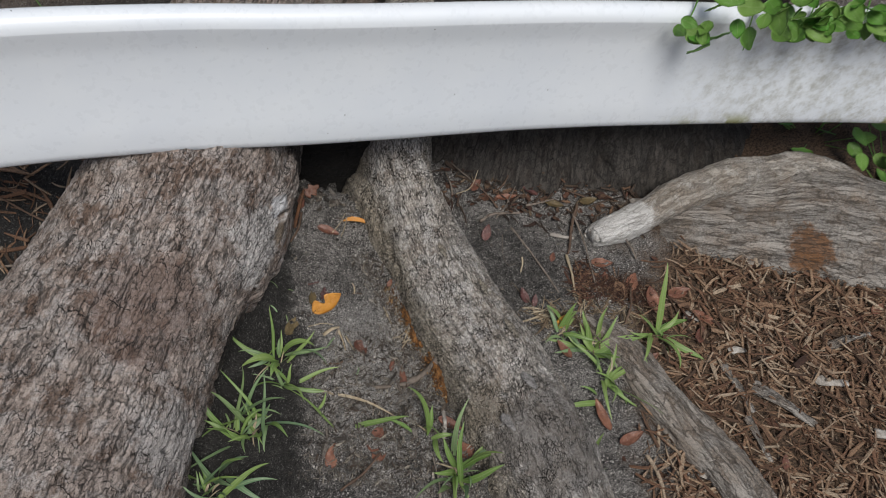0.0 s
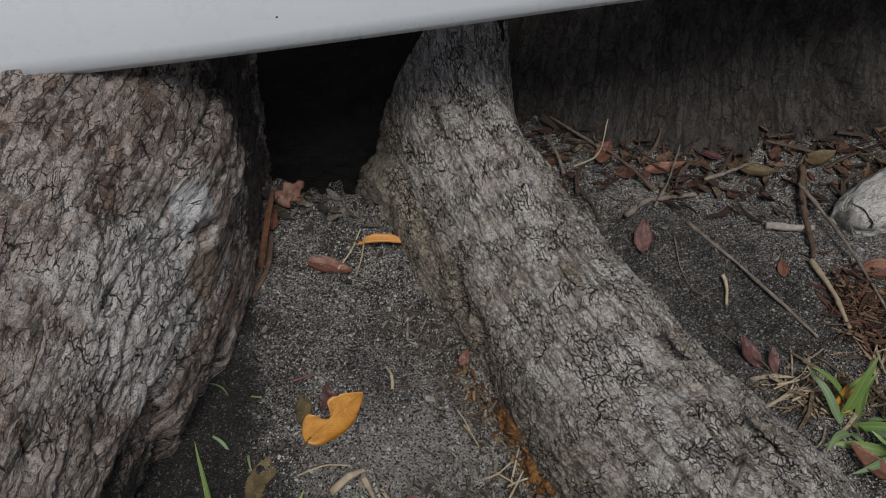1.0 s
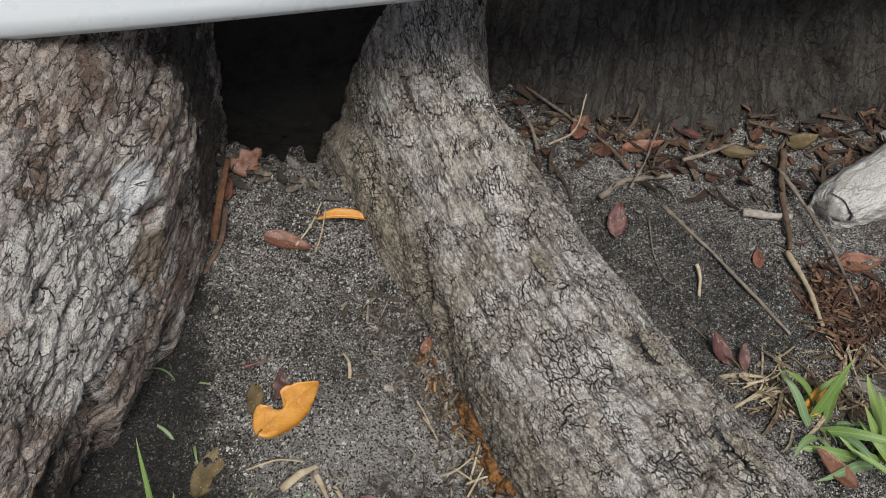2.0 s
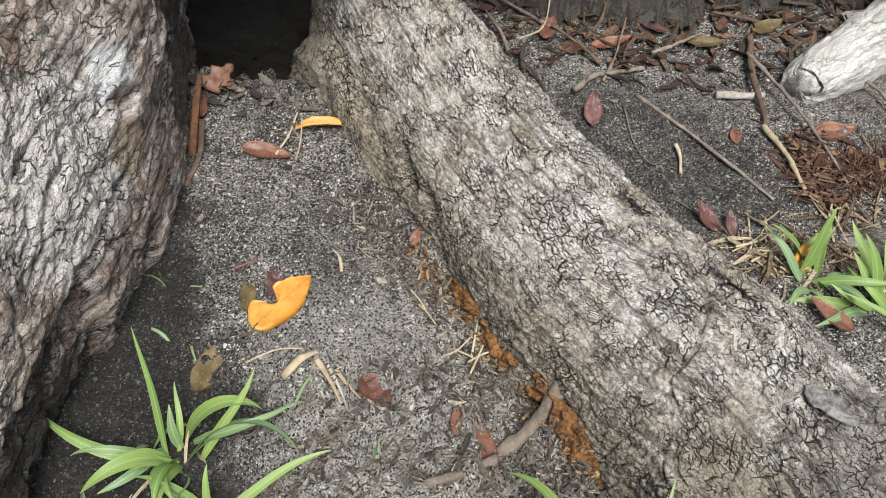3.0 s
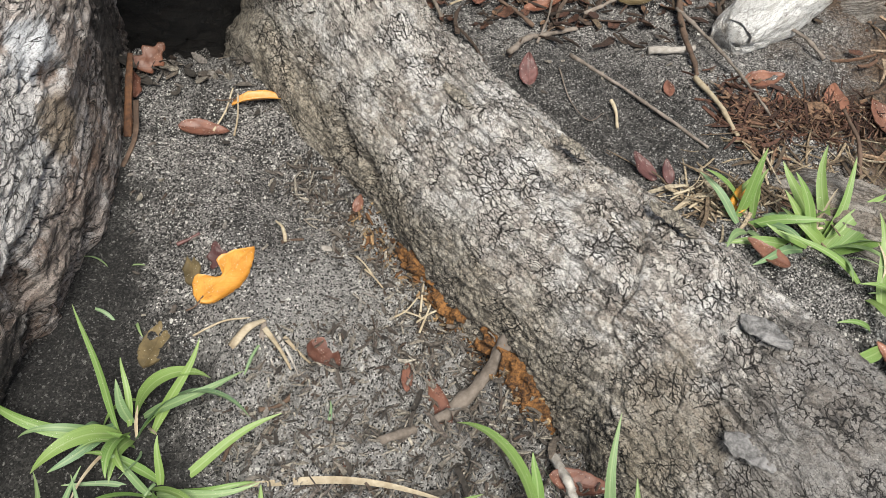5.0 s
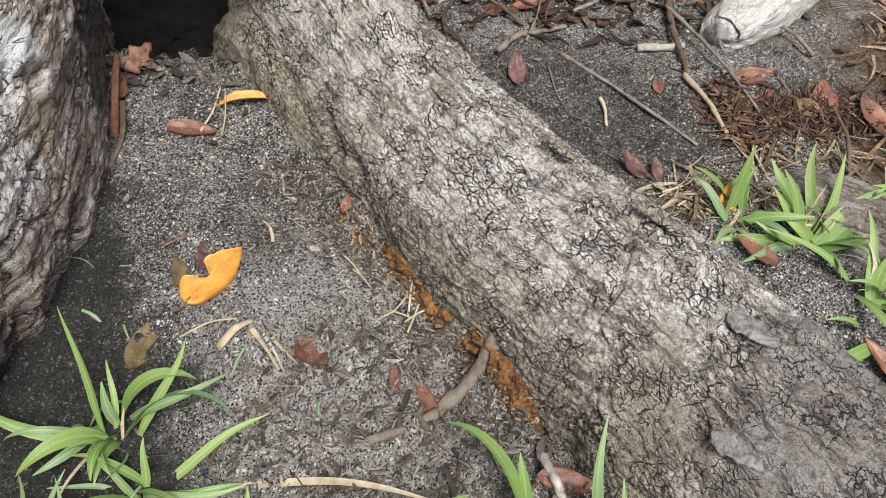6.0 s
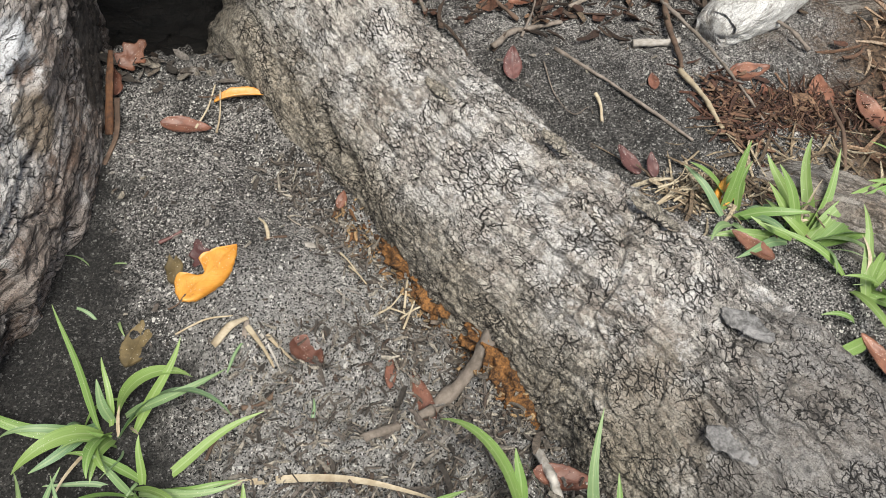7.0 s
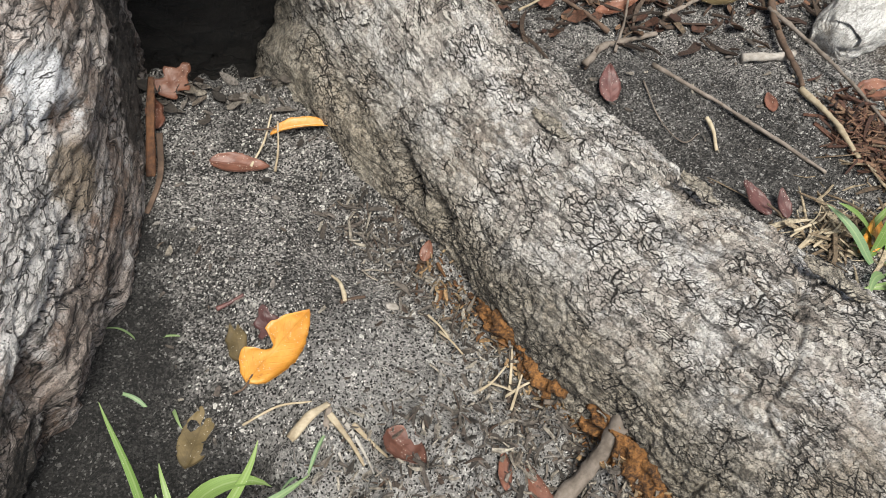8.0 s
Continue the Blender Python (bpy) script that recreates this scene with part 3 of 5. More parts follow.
def trunk_mesh():
    """Flared trunk with a hollow between the two big roots."""
    rings, around = 230, 460
    height = -0.15 + 2.55 * np.linspace(0, 1, rings)[:, None] ** 1.8
    angle = np.linspace(0, 2 * np.pi, around, endpoint=False)[None]
    ca, sa = np.cos(angle), np.sin(angle)
    reach = (np.abs(ca) ** 2.8 + np.abs(sa) ** 2.8) ** (-1 / 2.8)
    radius = 0.42 + 0.16 * np.exp(-np.maximum(height, 0) / 0.35) + 0.04 * np.exp(-np.maximum(height, 0) / 0.06)
    off = np.angle(np.exp(1j * (angle - np.radians(-128))))
    hollow = 0.22 * np.exp(-(off / 0.17) ** 2) * np.exp(-(np.maximum(height - 0.05, 0) / 0.28) ** 2)
    u, v = height + 0 * angle, angle * 0.5 + 0 * height
    r = radius * reach + relief_trunk(u, v, angle) - hollow
    x, y = 0.16 + 1.05 * r * ca, 1.95 + r * sa + 0.02 * height
    verts = np.stack([x, y, u], -1).reshape(-1, 3)
    faces = sheet_faces(rings, around, True).tolist()
    faces.append(list(range((rings - 1) * around, rings * around)))
    return mesh_of("trunk", verts, faces, BARK_DARK, np.stack([u, v], -1).reshape(-1, 2))


tree = tagged(new("tree"), "old tree with thick grey-brown buttress roots spreading over sand", "tree")
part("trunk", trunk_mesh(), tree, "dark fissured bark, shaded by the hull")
OLD_ROOT = [(-0.30, 1.78, 0.02, 0.18, 0.36), (-0.41, 1.50, 0.0, 0.155, 0.34), (-0.442, 1.30, 0.0, 0.158, 0.30), (-0.452, 1.14, 0.0, 0.164, 0.275), (-0.477, 1.04, 0.0, 0.170, 0.258), (-0.508, 0.92, -0.005, 0.176, 0.218),
    (-0.562, 0.70, -0.01, 0.198, 0.165), (-0.62, 0.45, -0.02, 0.205, 0.12), (-0.70, 0.15, -0.06, 0.19, 0.08), (-0.78, -0.1, -0.12, 0.15, 0.06)]
GREY_ROOT = [(-0.10, 1.66, 0.02, 0.09, 0.36), (-0.115, 1.44, 0.0, 0.080, 0.25), (-0.102, 1.29, -0.01, 0.076, 0.165), (-0.052, 1.165, -0.01, 0.076, 0.118), (0.027, 1.014, -0.015, 0.082, 0.115), (0.101, 0.892, -0.02, 0.087, 0.125),
    (0.165, 0.76, -0.03, 0.092, 0.12), (0.24, 0.62, -0.05, 0.09, 0.10), (0.33, 0.46, -0.08, 0.08, 0.08), (0.42, 0.3, -0.13, 0.07, 0.06)]
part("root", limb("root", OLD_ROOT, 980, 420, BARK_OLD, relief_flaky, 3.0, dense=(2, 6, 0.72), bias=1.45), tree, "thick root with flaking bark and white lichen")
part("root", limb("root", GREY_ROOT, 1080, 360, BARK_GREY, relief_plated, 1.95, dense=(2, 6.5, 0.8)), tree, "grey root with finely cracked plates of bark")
part("root", limb("root", [(0.24, 1.10, -0.05, 0.03, 0.03), (0.315, 1.0, -0.008, 0.034, 0.034), (0.40, 0.89, -0.006, 0.038, 0.036), (0.52, 0.75, -0.012, 0.042, 0.038), (0.64, 0.58, -0.06, 0.04, 0.035), (0.74, 0.42, -0.11, 0.035, 0.03)],
    240, 70, WEATHERED, relief_worn, 2.1), tree, "thin half-buried root worn pale")
part("root", limb("root", [(0.38, 1.36, -0.06, 0.06, 0.05), (0.50, 1.335, -0.02, 0.11, 0.085), (0.66, 1.345, 0.0, 0.140, 0.100), (0.82, 1.36, 0.0, 0.158, 0.110), (1.0, 1.34, -0.01, 0.155, 0.11), (1.25, 1.26, -0.06, 0.14, 0.08), (1.5, 1.15, -0.13, 0.10, 0.05)],
    420, 170, WEATHERED, relief_worn, 2.5), tree, "broad weathered surface root with a rusty stain")

part("root", limb("root", [(-0.185, 1.36, -0.10, 0.035, 0.06), (-0.158, 1.265, 0.0, 0.036, 0.050), (-0.112, 1.175, -0.008, 0.034, 0.040), (-0.078, 1.105, -0.016, 0.026, 0.030), (-0.060, 1.06, -0.03, 0.016, 0.018)],
    190, 60, BARK_GREY, relief_worn, 2.1), tree, "low mud-stained foot of the root")
# added wall that closes the hollow, coloured black in place of deep shade
part("hollow_wall", limb("hollow_wall", [(-0.36, 1.345, 0.0, 0.05, 0.30), (-0.27, 1.335, -0.02, 0.055, 0.31), (-0.19, 1.355, -0.02, 0.05, 0.32), (-0.08, 1.40, 0.0, 0.05, 0.30)], 120, 160, BARK_SHADE, relief_flaky, 2.6), tree, "wall added behind the hollow, painted black for its shade")

# ---- the white hull that leans on the roots ----


def build_hull():
    line = along([(-1.35, 0.66), (-1.0, 0.83), (-0.692, 0.971), (-0.475, 1.052), (-0.282, 1.110), (-0.04, 1.191), (0.162, 1.255), (0.502, 1.345), (0.843, 1.424), (1.3, 1.50), (1.7, 1.55)], 220)
    way = np.gradient(line, axis=0)
    way /= np.linalg.norm(way, axis=1)[:, None]
    back = np.stack([-way[:, 1], way[:, 0]], 1)
    # section: set back from the edge, height
    outer = [(0.075, 0.262), (0.045, 0.258), (0.016, 0.259), (0.006, 0.262), (0.001, 0.269), (0.0, 0.280), (0.004, 0.32), (0.009, 0.36), (0.012, 0.40), (0.0135, 0.44), (0.012, 0.462), (0.009, 0.478), (0.0075, 0.490), (0.0085, 0.498), (0.0125, 0.5055), (0.0195, 0.5105), (0.030, 0.5125), (0.038, 0.509)]
    inner = [(0.033, 0.501), (0.026, 0.504), (0.020, 0.500), (0.018, 0.486), (0.018, 0.44), (0.012, 0.36), (0.008, 0.30), (0.010, 0.276), (0.020, 0.267), (0.075, 0.268)]
    sag = 0.0015 * layered(line[:, 0] * 3, 0, 0, 2)

    def swept(name, section):
        section = np.array(section)
        m = len(section)
        verts = np.empty((len(line), m, 3))
        verts[..., :2] = line[:, None] + back[:, None] * (section[None, :, :1] + sag[:, None, None])
        verts[..., 2] = section[None, :, 1]
        me = mesh_of(name, verts.reshape(-1, 3), sheet_faces(len(line), m, True).tolist(), GELCOAT)
        me.set_sharp_from_angle(angle=radians(50))
        return me

    thing = tagged(new("hull"), "white fibreglass hull side with rounded rim resting on roots", "boat hull")
    part("side_panel", swept("side_panel", [p for p in outer if p[1] < 0.486] + [(0.0075, 0.490), (0.018, 0.486)] + [p for p in inner if p[1] < 0.486]), thing)
    part("rim", swept("rim", [p for p in outer if p[1] > 0.489] + [p for p in inner if p[1] >= 0.486]), thing, "rounded white rim")
    return thing


HULL = build_hull()

# ---- the dead branch ----
branch = tagged(new("dead_branch"), "pale barkless dead branch resting across a weathered root", "branch")
part("limb", limb("limb", [(0.292, 1.220, 0.024, 0.017, 0.018), (0.306, 1.229, 0.027, 0.027, 0.026), (0.385, 1.272, 0.05, 0.031, 0.030), (0.46, 1.318, 0.078, 0.033, 0.032), (0.58, 1.385, 0.094, 0.034, 0.033), (0.70, 1.43, 0.098, 0.034, 0.032), (0.82, 1.45, 0.090, 0.034, 0.03), (0.96, 1.43, 0.055, 0.03, 0.03)],
    260, 80, BRANCH_WHITE, relief_smooth, 2.0, -1.57, 4.713, upright=False, lid=True), branch)

# orange rot along the foot of the middle root, and loose flakes on its bark


def relief_crumbly(u, v, angle):
    return 0.0060 * layered(u * 22, v * 60, 3, 4) + 0.0045 * layered(u * 150, v * 240, 5, 4) - 0.0010


part("rotten_edge", limb("rotten_edge", [(-0.074, 1.040, -0.014, 0.003, 0.006), (-0.060, 1.002, -0.010, 0.006, 0.012), (-0.031, 0.952, -0.012, 0.008, 0.016), (-0.008, 0.908, -0.014, 0.009, 0.019), (0.010, 0.878, -0.016, 0.010, 0.017), (0.026, 0.856, -0.026, 0.005, 0.008)],
    260, 44, ROTTEN, relief_crumbly, 2.0), tree, "crumbling orange rotten wood")
for x, y, z, a, l, w, m in ((0.125, 0.832, 0.110, -40, 0.034, 0.015, FLAKE), (0.105, 0.765, 0.082, -35, 0.050, 0.018, FLAKE), (0.052, 1.005, 0.107, -62, 0.030, 0.010, BARK_GREY), (-0.02, 1.075, 0.103, -60, 0.034, 0.010, BARK_GREY), (0.098, 0.925, 0.112, -55, 0.040, 0.011, BARK_GREY)):
    chip = part("bark_flake", limb("bark_flake", [(-l / 2, 0, 0.001, w * 0.2, 0.0008), (-l * 0.35, 0.001, 0.0, w * 0.46, 0.0014), (0, 0.001, 0.0, w * 0.5, 0.0017), (l * 0.35, -0.001, 0.0, w * 0.36, 0.0014), (l / 2, 0, 0, w * 0.15, 0.0008)], 40, 26, m, lambda u, v, g: 0.0013 * layered(u * 220, v * 320, 3, 4), 2.2, 0.0, 6.283, lid=True), tree, "loose dark flake of bark" if m is FLAKE else "")
    chip.matrix_basis = pose(x, y, z - (0.0055 if m is FLAKE else 0.004), 0, 0, a)
part("splinter", limb("splinter", [(0.022, 0.922, 0.070, 0.0008, 0.0008), (0.025, 0.930, 0.079, 0.0007, 0.0007), (0.026, 0.936, 0.086, 0.0003, 0.0003)], 10, 6, STRAW, lambda u, v, g: 0 * u, 2.0, 0.0, 6.283, upright=False, lid=True), tree, "tiny straw splinter")

# ---- loose things: makers ----


def stick(name, label, points, radius, material, category="twig", group="", taper=0.6, bare=True):
    """A twig through points (x, y, height over the ground)."""
    rows = []
    for k, (x, y, h) in enumerate(points):
        r = radius * (1 - (1 - taper) * k / max(1, len(points) - 1))
        flat = 0.3 if category in ("wood chip", "bark", "straw") else 1.0
        rows.append((x, y, float(ground_z(x, y)) + h + r * 0.7 * flat, r, r * flat))
    seed = 100 * points[0][0] + 37 * points[0][1]

    def knobs(u, v, angle):
        if flat < 1:
            return radius * (0.14 * layered(u * 60 + seed, v * 600, seed, 3) - 0.6 * smooth(0.004, 0.0, u) * hashed(np.floor(angle * 3), np.floor(angle * 3), np.floor(angle * 3)))
        return radius * (0.32 * layered(u * 110 + seed, v * 260, seed, 3) + 0.35 * np.exp(-((np.mod(u * 31 + seed, 1.0) - 0.5) / 0.07) ** 2) * np.maximum(0, np.cos(angle + seed)))

    me = limb(name, rows, max(14, 9 * len(points)), 9, material, knobs, 5.0 if flat < 1 else 2.0, -1.57, 4.713, upright=False, lid=True)
    return tagged(new(name, me), label, category, group)


def leaf_mesh(name, length, width, material, fold=0.15, curl=0.3, wave=0.06, notch=None, lobes=0.0, seed=0, steps=22, ribs=9):
    """A dead leaf lying along +x, thin but with two faces; curl bends its ends up, fold raises its sides."""
    rng = random.Random(seed)
    t = np.linspace(0.0, 1.0, steps)
    half = width / 2 * np.sin(np.pi * np.clip(t, 0.0, 1.0) ** 0.85) ** 0.72 * (1 - 0.25 * t)
    if lobes:
        half = half * (1 - lobes * (0.5 + 0.5 * np.cos(t * 2 * np.pi * 2.5 + 0.6)))
    half = half + width * 0.012
    s = np.linspace(-1, 1, ribs)
    left = half * (1 + 0.06 * np.array([rng.uniform(-1, 1) for _ in t]))
    right = half * (1 + 0.06 * np.array([rng.uniform(-1, 1) for _ in t]))
    if notch:
        where, depth, reach = notch
        left = left * (1 - depth * np.exp(-(np.abs((t - where) / reach)) ** 3))
    y = np.where(s[None] > 0, s[None] * left[:, None], s[None] * right[:, None])
    bend = curl * 2.2
    a = (t - 0.5) * bend
    x = length * (np.sin(a) / bend if abs(bend) > 1e-3 else t - 0.5)
    z = length * ((1 - np.cos(a)) / bend if abs(bend) > 1e-3 else 0 * t)
    zz = z[:, None] + fold * np.abs(y) + width * wave * layered(t[:, None] * 4 + seed, s[None] * 1.5, seed, 2)
    zz = zz - 0.02 * width * (np.abs(s)[None] < 0.1)
    top = np.stack([x[:, None] + 0 * y, y, zz], -1).reshape(-1, 3)
    low = top - [0, 0, 0.0007]
    faces = sheet_faces(steps, ribs)
    n = len(top)
    rim = [(0, j) for j in range(ribs)] + [(i, ribs - 1) for i in range(1, steps)] + [(steps - 1, j) for j in range(ribs - 2, -1, -1)] + [(i, 0) for i in range(steps - 2, 0, -1)]
    ids = [i * ribs + j for i, j in rim]
    sides = [(ids[k], ids[(k + 1) % len(ids)], ids[(k + 1) % len(ids)] + n, ids[k] + n) for k in range(len(ids))]
    uvs = np.stack([np.repeat(t * length, ribs), np.tile(s * width / 2, steps)], -1)
    return mesh_of(name, np.vstack([top, low]), faces.tolist() + (faces[:, ::-1] + n).tolist() + sides, material, np.vstack([uvs, uvs]))


def dead_leaf(label, x, y, heading, length, width, material, tilt=0.0, roll=0.0, lift=0.0, stalk=0.0, group="fallen leaves", **shape):
    z = float(ground_z(x, y)) + 0.0015 + lift
    thing = tagged(new("dead_leaf"), label, "leaf", group)
    thing.matrix_world = pose(x, y, z, roll, -tilt, heading)
    part("leaf_blade", leaf_mesh("leaf_blade", length, width, material, seed=int(abs(x * 977 + y * 331)), **shape), thing)
    if stalk:
        me = limb("stalk", [(-length * 0.5 - stalk, 0.002, 0.001, 0.0007, 0.0007), (-length * 0.5 - stalk * 0.4, -0.002, 0.003, 0.0007, 0.0007), (-length * 0.40, 0, 0.002, 0.0006, 0.0006)], 8, 6, TWIG_BROWN, lambda u, v, a: 0 * u, 2.0, 0.0, 6.283, upright=False, lid=True)
        part("stalk", me, thing)
    return thing


def blade_mesh(length, width, lift, droop, material, sway=0.0):
    steps = 15
    t = np.linspace(0, 1, steps)
    angle = radians(lift) - radians(droop) * t ** 1.4
    x = np.r_[0, np.cumsum(np.cos(angle[:-1]))] * length / (steps - 1)
    z = np.r_[0, np.cumsum(np.sin(angle[:-1]))] * length / (steps - 1)
    w = 1.15 * width * np.minimum(1, 0.45 + 2.0 * t) * (1 - t ** 2.6) ** 0.9 / 2 + 0.0002
    y = sway * length * t ** 2 + 0.03 * length * np.sin(5 * t + 40 * sway)
    nx, nz = -np.sin(angle), np.cos(angle)
    rows = []
    for side, rise in ((-1, 0.16), (-0.5, 0.03), (0, 0.0), (0.5, 0.03), (1, 0.16)):
        rows.append(np.stack([x + nx * w * rise, y + side * w, z + nz * w * rise], -1))
    top = np.stack(rows, 1).reshape(-1, 3)
    uvs = np.stack([np.repeat(t * length, 5), (np.tile([-1, -0.5, 0, 0.5, 1], steps) * np.repeat(w, 5))], -1)
    return mesh_of("blade", top, sheet_faces(steps, 5).tolist(), material, uvs)


def grass_clump(x, y, blades, label, group="grass clumps"):
    """blades rows: heading, length, width, lift, droop, sway, blue?, offset x, offset y"""
    thing = tagged(new("grass_clump"), label, "grass", group)
    thing.location = (x, y, float(ground_z(x, y)) - 0.002)
    rng = random.Random(int(abs(x * 5171 + y * 911)))
    if len(blades) > 4:
        for _ in range(len(blades) // 2):
            ob = part("blade", blade_mesh(rng.uniform(0.02, 0.06), rng.uniform(0.0015, 0.004), rng.uniform(10, 80), rng.uniform(10, 120), STRAW if rng.random() < 0.4 else BLADE_BLUE, rng.uniform(-0.3, 0.3)), thing)
            ob.matrix_basis = pose(rng.gauss(0, 0.010), rng.gauss(0, 0.008), 0, rng.uniform(-25, 25), 0, rng.uniform(0, 360))
        for _ in range(len(blades) // 3):
            ob = part("blade", blade_mesh(rng.uniform(0.03, 0.06), rng.uniform(0.003, 0.007), rng.uniform(40, 80), rng.uniform(40, 120), BLADE_BLUE if rng.random() < 0.35 else BLADE, rng.uniform(-0.3, 0.3)), thing)
            ob.matrix_basis = pose(rng.gauss(0, 0.010), rng.gauss(0, 0.008), 0, rng.uniform(-35, 35), 0, rng.gauss(60, 90))
    for heading, length, width, lift, droop, sway, blue, ox, oy in blades:
        ox, oy, heading, lift = ox + rng.gauss(0, 0.004), oy + rng.gauss(0, 0.004), heading + rng.uniform(-7, 7), lift + rng.uniform(-4, 8)
        length, sway, droop = length * rng.uniform(0.92, 1.06), sway + rng.uniform(-0.12, 0.12), droop * rng.uniform(0.85, 1.15)
        ob = part("blade", blade_mesh(length, width, lift, droop, BLADE_BLUE if blue else BLADE, sway), thing)
        ob.matrix_basis = pose(ox, oy, 0, rng.uniform(-38, 38), 0, heading)
    return thing


def random_blades(seed, count, short, long, width=0.006, lift=(25, 75), spread=0.012):
    rng = random.Random(seed)
    return [(rng.uniform(0, 360), rng.uniform(short, long), width * rng.uniform(0.6, 1.15), rng.uniform(*lift), rng.uniform(20, 95), rng.uniform(-0.25, 0.25), rng.random() < 0.3, rng.uniform(-spread, spread), rng.uniform(-spread, spread)) for _ in range(count)]


def on_root(x, y):
    across = 0.875 * x + 0.484 * y
    if 0.435 < across < 0.60 and y > 0.3:
        return True
    return x < -0.285 - 0.36 * max(0.0, 1.12 - y) and x > -0.60 - 0.2 * max(0.0, 1.0 - y) or y > 1.45 and abs(x) < 0.8


def shreds(name, label, count, spot, size, thick, material, seed, lean=14.0, category="litter", slim=0.16, ragged=0.3):
    """Many loose splinters in one mesh; spot(rng) gives a place or None, size: shortest and longest."""
    rng = random.Random(seed)
    verts, faces = [], []
    made = 0
    while made < count:
        p = spot(rng)
        if p is None:
            continue
        made += 1
        x, y = p
        length = size[0] + (size[1] - size[0]) * rng.random() ** 2.2
        w = length * slim * rng.uniform(0.5, 1.5)
        h = thick * rng.uniform(0.5, 1.4)
        m = pose(x, y, float(ground_z(x, y)) + h * 0.4 + rng.random() ** 2 * thick * 4, rng.gauss(0, lean * 1.4), rng.gauss(0, lean), rng.uniform(0, 360))
        bow = rng.uniform(-0.12, 0.12) * length
        base = len(verts)
        for k, f in enumerate((-0.5, -0.12, 0.22, 0.5)):
            ww = w * (1, 1.1, 0.95, 0.35)[k] * rng.uniform(1 - ragged, 1 + ragged)
            off = bow * (1 - 4 * f * f)
            for sy, sz in ((-0.5, 0.0), (0.5, 0.0), (0.42, 1.0), (-0.42, 1.0)):
                verts.append(m @ Vector((length * f * rng.uniform(0.96, 1.04), off + sy * ww, sz * h * rng.uniform(0.7, 1.2))))
        for k in range(3):
            a = base + 4 * k
            for j in range(4):
                faces.append((a + j, a + (j + 1) % 4, a + 4 + (j + 1) % 4, a + 4 + j))
        faces.append((base + 3, base + 2, base + 1, base))
        faces.append((base + 12, base + 13, base + 14, base + 15))
    ob = new(name, mesh_of(name, verts, faces, material, smooth_faces=False))
    return tagged(ob, label, category, kind="stuff")


def flat_bits(name, label, count, spot, size, material, seed, lean=18.0):
    """Torn leaf fragments in one mesh."""
    rng = random.Random(seed)
    verts, faces = [], []
    made = 0
    while made < count:
        p = spot(rng)
        if p is None:
            continue
        made += 1
        r = size[0] + (size[1] - size[0]) * rng.random() ** 1.6
        m = pose(*p, float(ground_z(*p)) + 0.001 + rng.random() * 0.008, rng.gauss(0, lean), rng.gauss(0, lean), rng.uniform(0, 360))
        sides = 9
        base = len(verts)
        long = rng.uniform(1.2, 2.6)
        for layer in (0.0, -0.0006):
            verts.append(m @ Vector((0, 0, layer - 0.12 * r)))
            for k in range(sides):
                a = 2 * math.pi * k / sides
                q = r * rng.uniform(0.7, 1.1) if layer == 0.0 else None
                if layer == 0.0:
                    rim = (math.cos(a) * q * long * 0.6, math.sin(a) * q * 0.6, rng.uniform(-0.05, 0.25) * r)
                    verts.append(m @ Vector(rim))
                else:
                    v = verts[base + 1 + k].copy()
                    v.z -= 0.0006
                    verts.append(v)
        n = sides + 1
        for k in range(sides):
            j = (k + 1) % sides
            faces.append((base, base + 1 + k, base + 1 + j))
            faces.append((base + n, base + n + 1 + j, base + n + 1 + k))
            faces.append((base + 1 + k, base + n + 1 + k, base + n + 1 + j, base + 1 + j))
    ob = new(name, mesh_of(name, verts, faces, material, smooth_faces=False))
    return tagged(ob, label, "litter", kind="stuff")


# ---- sand between the two big roots ----
dead_leaf("bright yellow-orange fallen leaf with a bitten notch on sand", -0.206, 1.000, 47, 0.064, 0.036, LEAF_YELLOW, tilt=4, curl=0.15, fold=0.12, notch=(0.44, 0.85, 0.10), stalk=0.010)
dead_leaf("dark maroon leaf scrap behind the yellow leaf", -0.212, 1.018, 100, 0.028, 0.020, LEAF_PURPLE, tilt=14, curl=0.3, lobes=0.4)
dead_leaf("thin olive rotting leaf pressed into sand", -0.232, 1.010, 95, 0.034, 0.016, LEAF_OLIVE, curl=0.05, lobes=0.2)
dead_leaf("thin olive rotting leaf pressed into sand", -0.258, 0.955, 70, 0.050, 0.022, LEAF_OLIVE, curl=0.05, fold=0.05)
dead_leaf("brown oval leaf dusted with sand", -0.221, 1.158, -12, 0.044, 0.019, LEAF_RED, tilt=-3, roll=8, curl=0.1, fold=0.3, lift=0.002)
dead_leaf("orange leaf curled into a tube", -0.170, 1.184, 2, 0.054, 0.012, LEAF_YELLOW, curl=-0.30, fold=1.0, lift=0.008, stalk=0.012)
dead_leaf("russet lobed leaf standing at the hollow", -0.262, 1.228, 35, 0.034, 0.030, LEAF_ORANGE, tilt=25, roll=28, curl=0.4, lobes=0.5, lift=0.010)
dead_leaf("russet lobed leaf standing at the hollow", -0.278, 1.205, 100, 0.030, 0.018, LEAF_RED, tilt=30, roll=-25, curl=0.4, lobes=0.3, lift=0.008)
dead_leaf("red-brown curl of bark on churned sand", -0.139, 0.915, -55, 0.033, 0.022, LEAF_RED, tilt=8, curl=0.35, fold=0.35, lift=0.003)
dead_leaf("brown strip of leaf on churned sand", -0.083, 0.897, 80, 0.026, 0.009, LEAF_RED, curl=0.15, fold=0.6, lift=0.003)
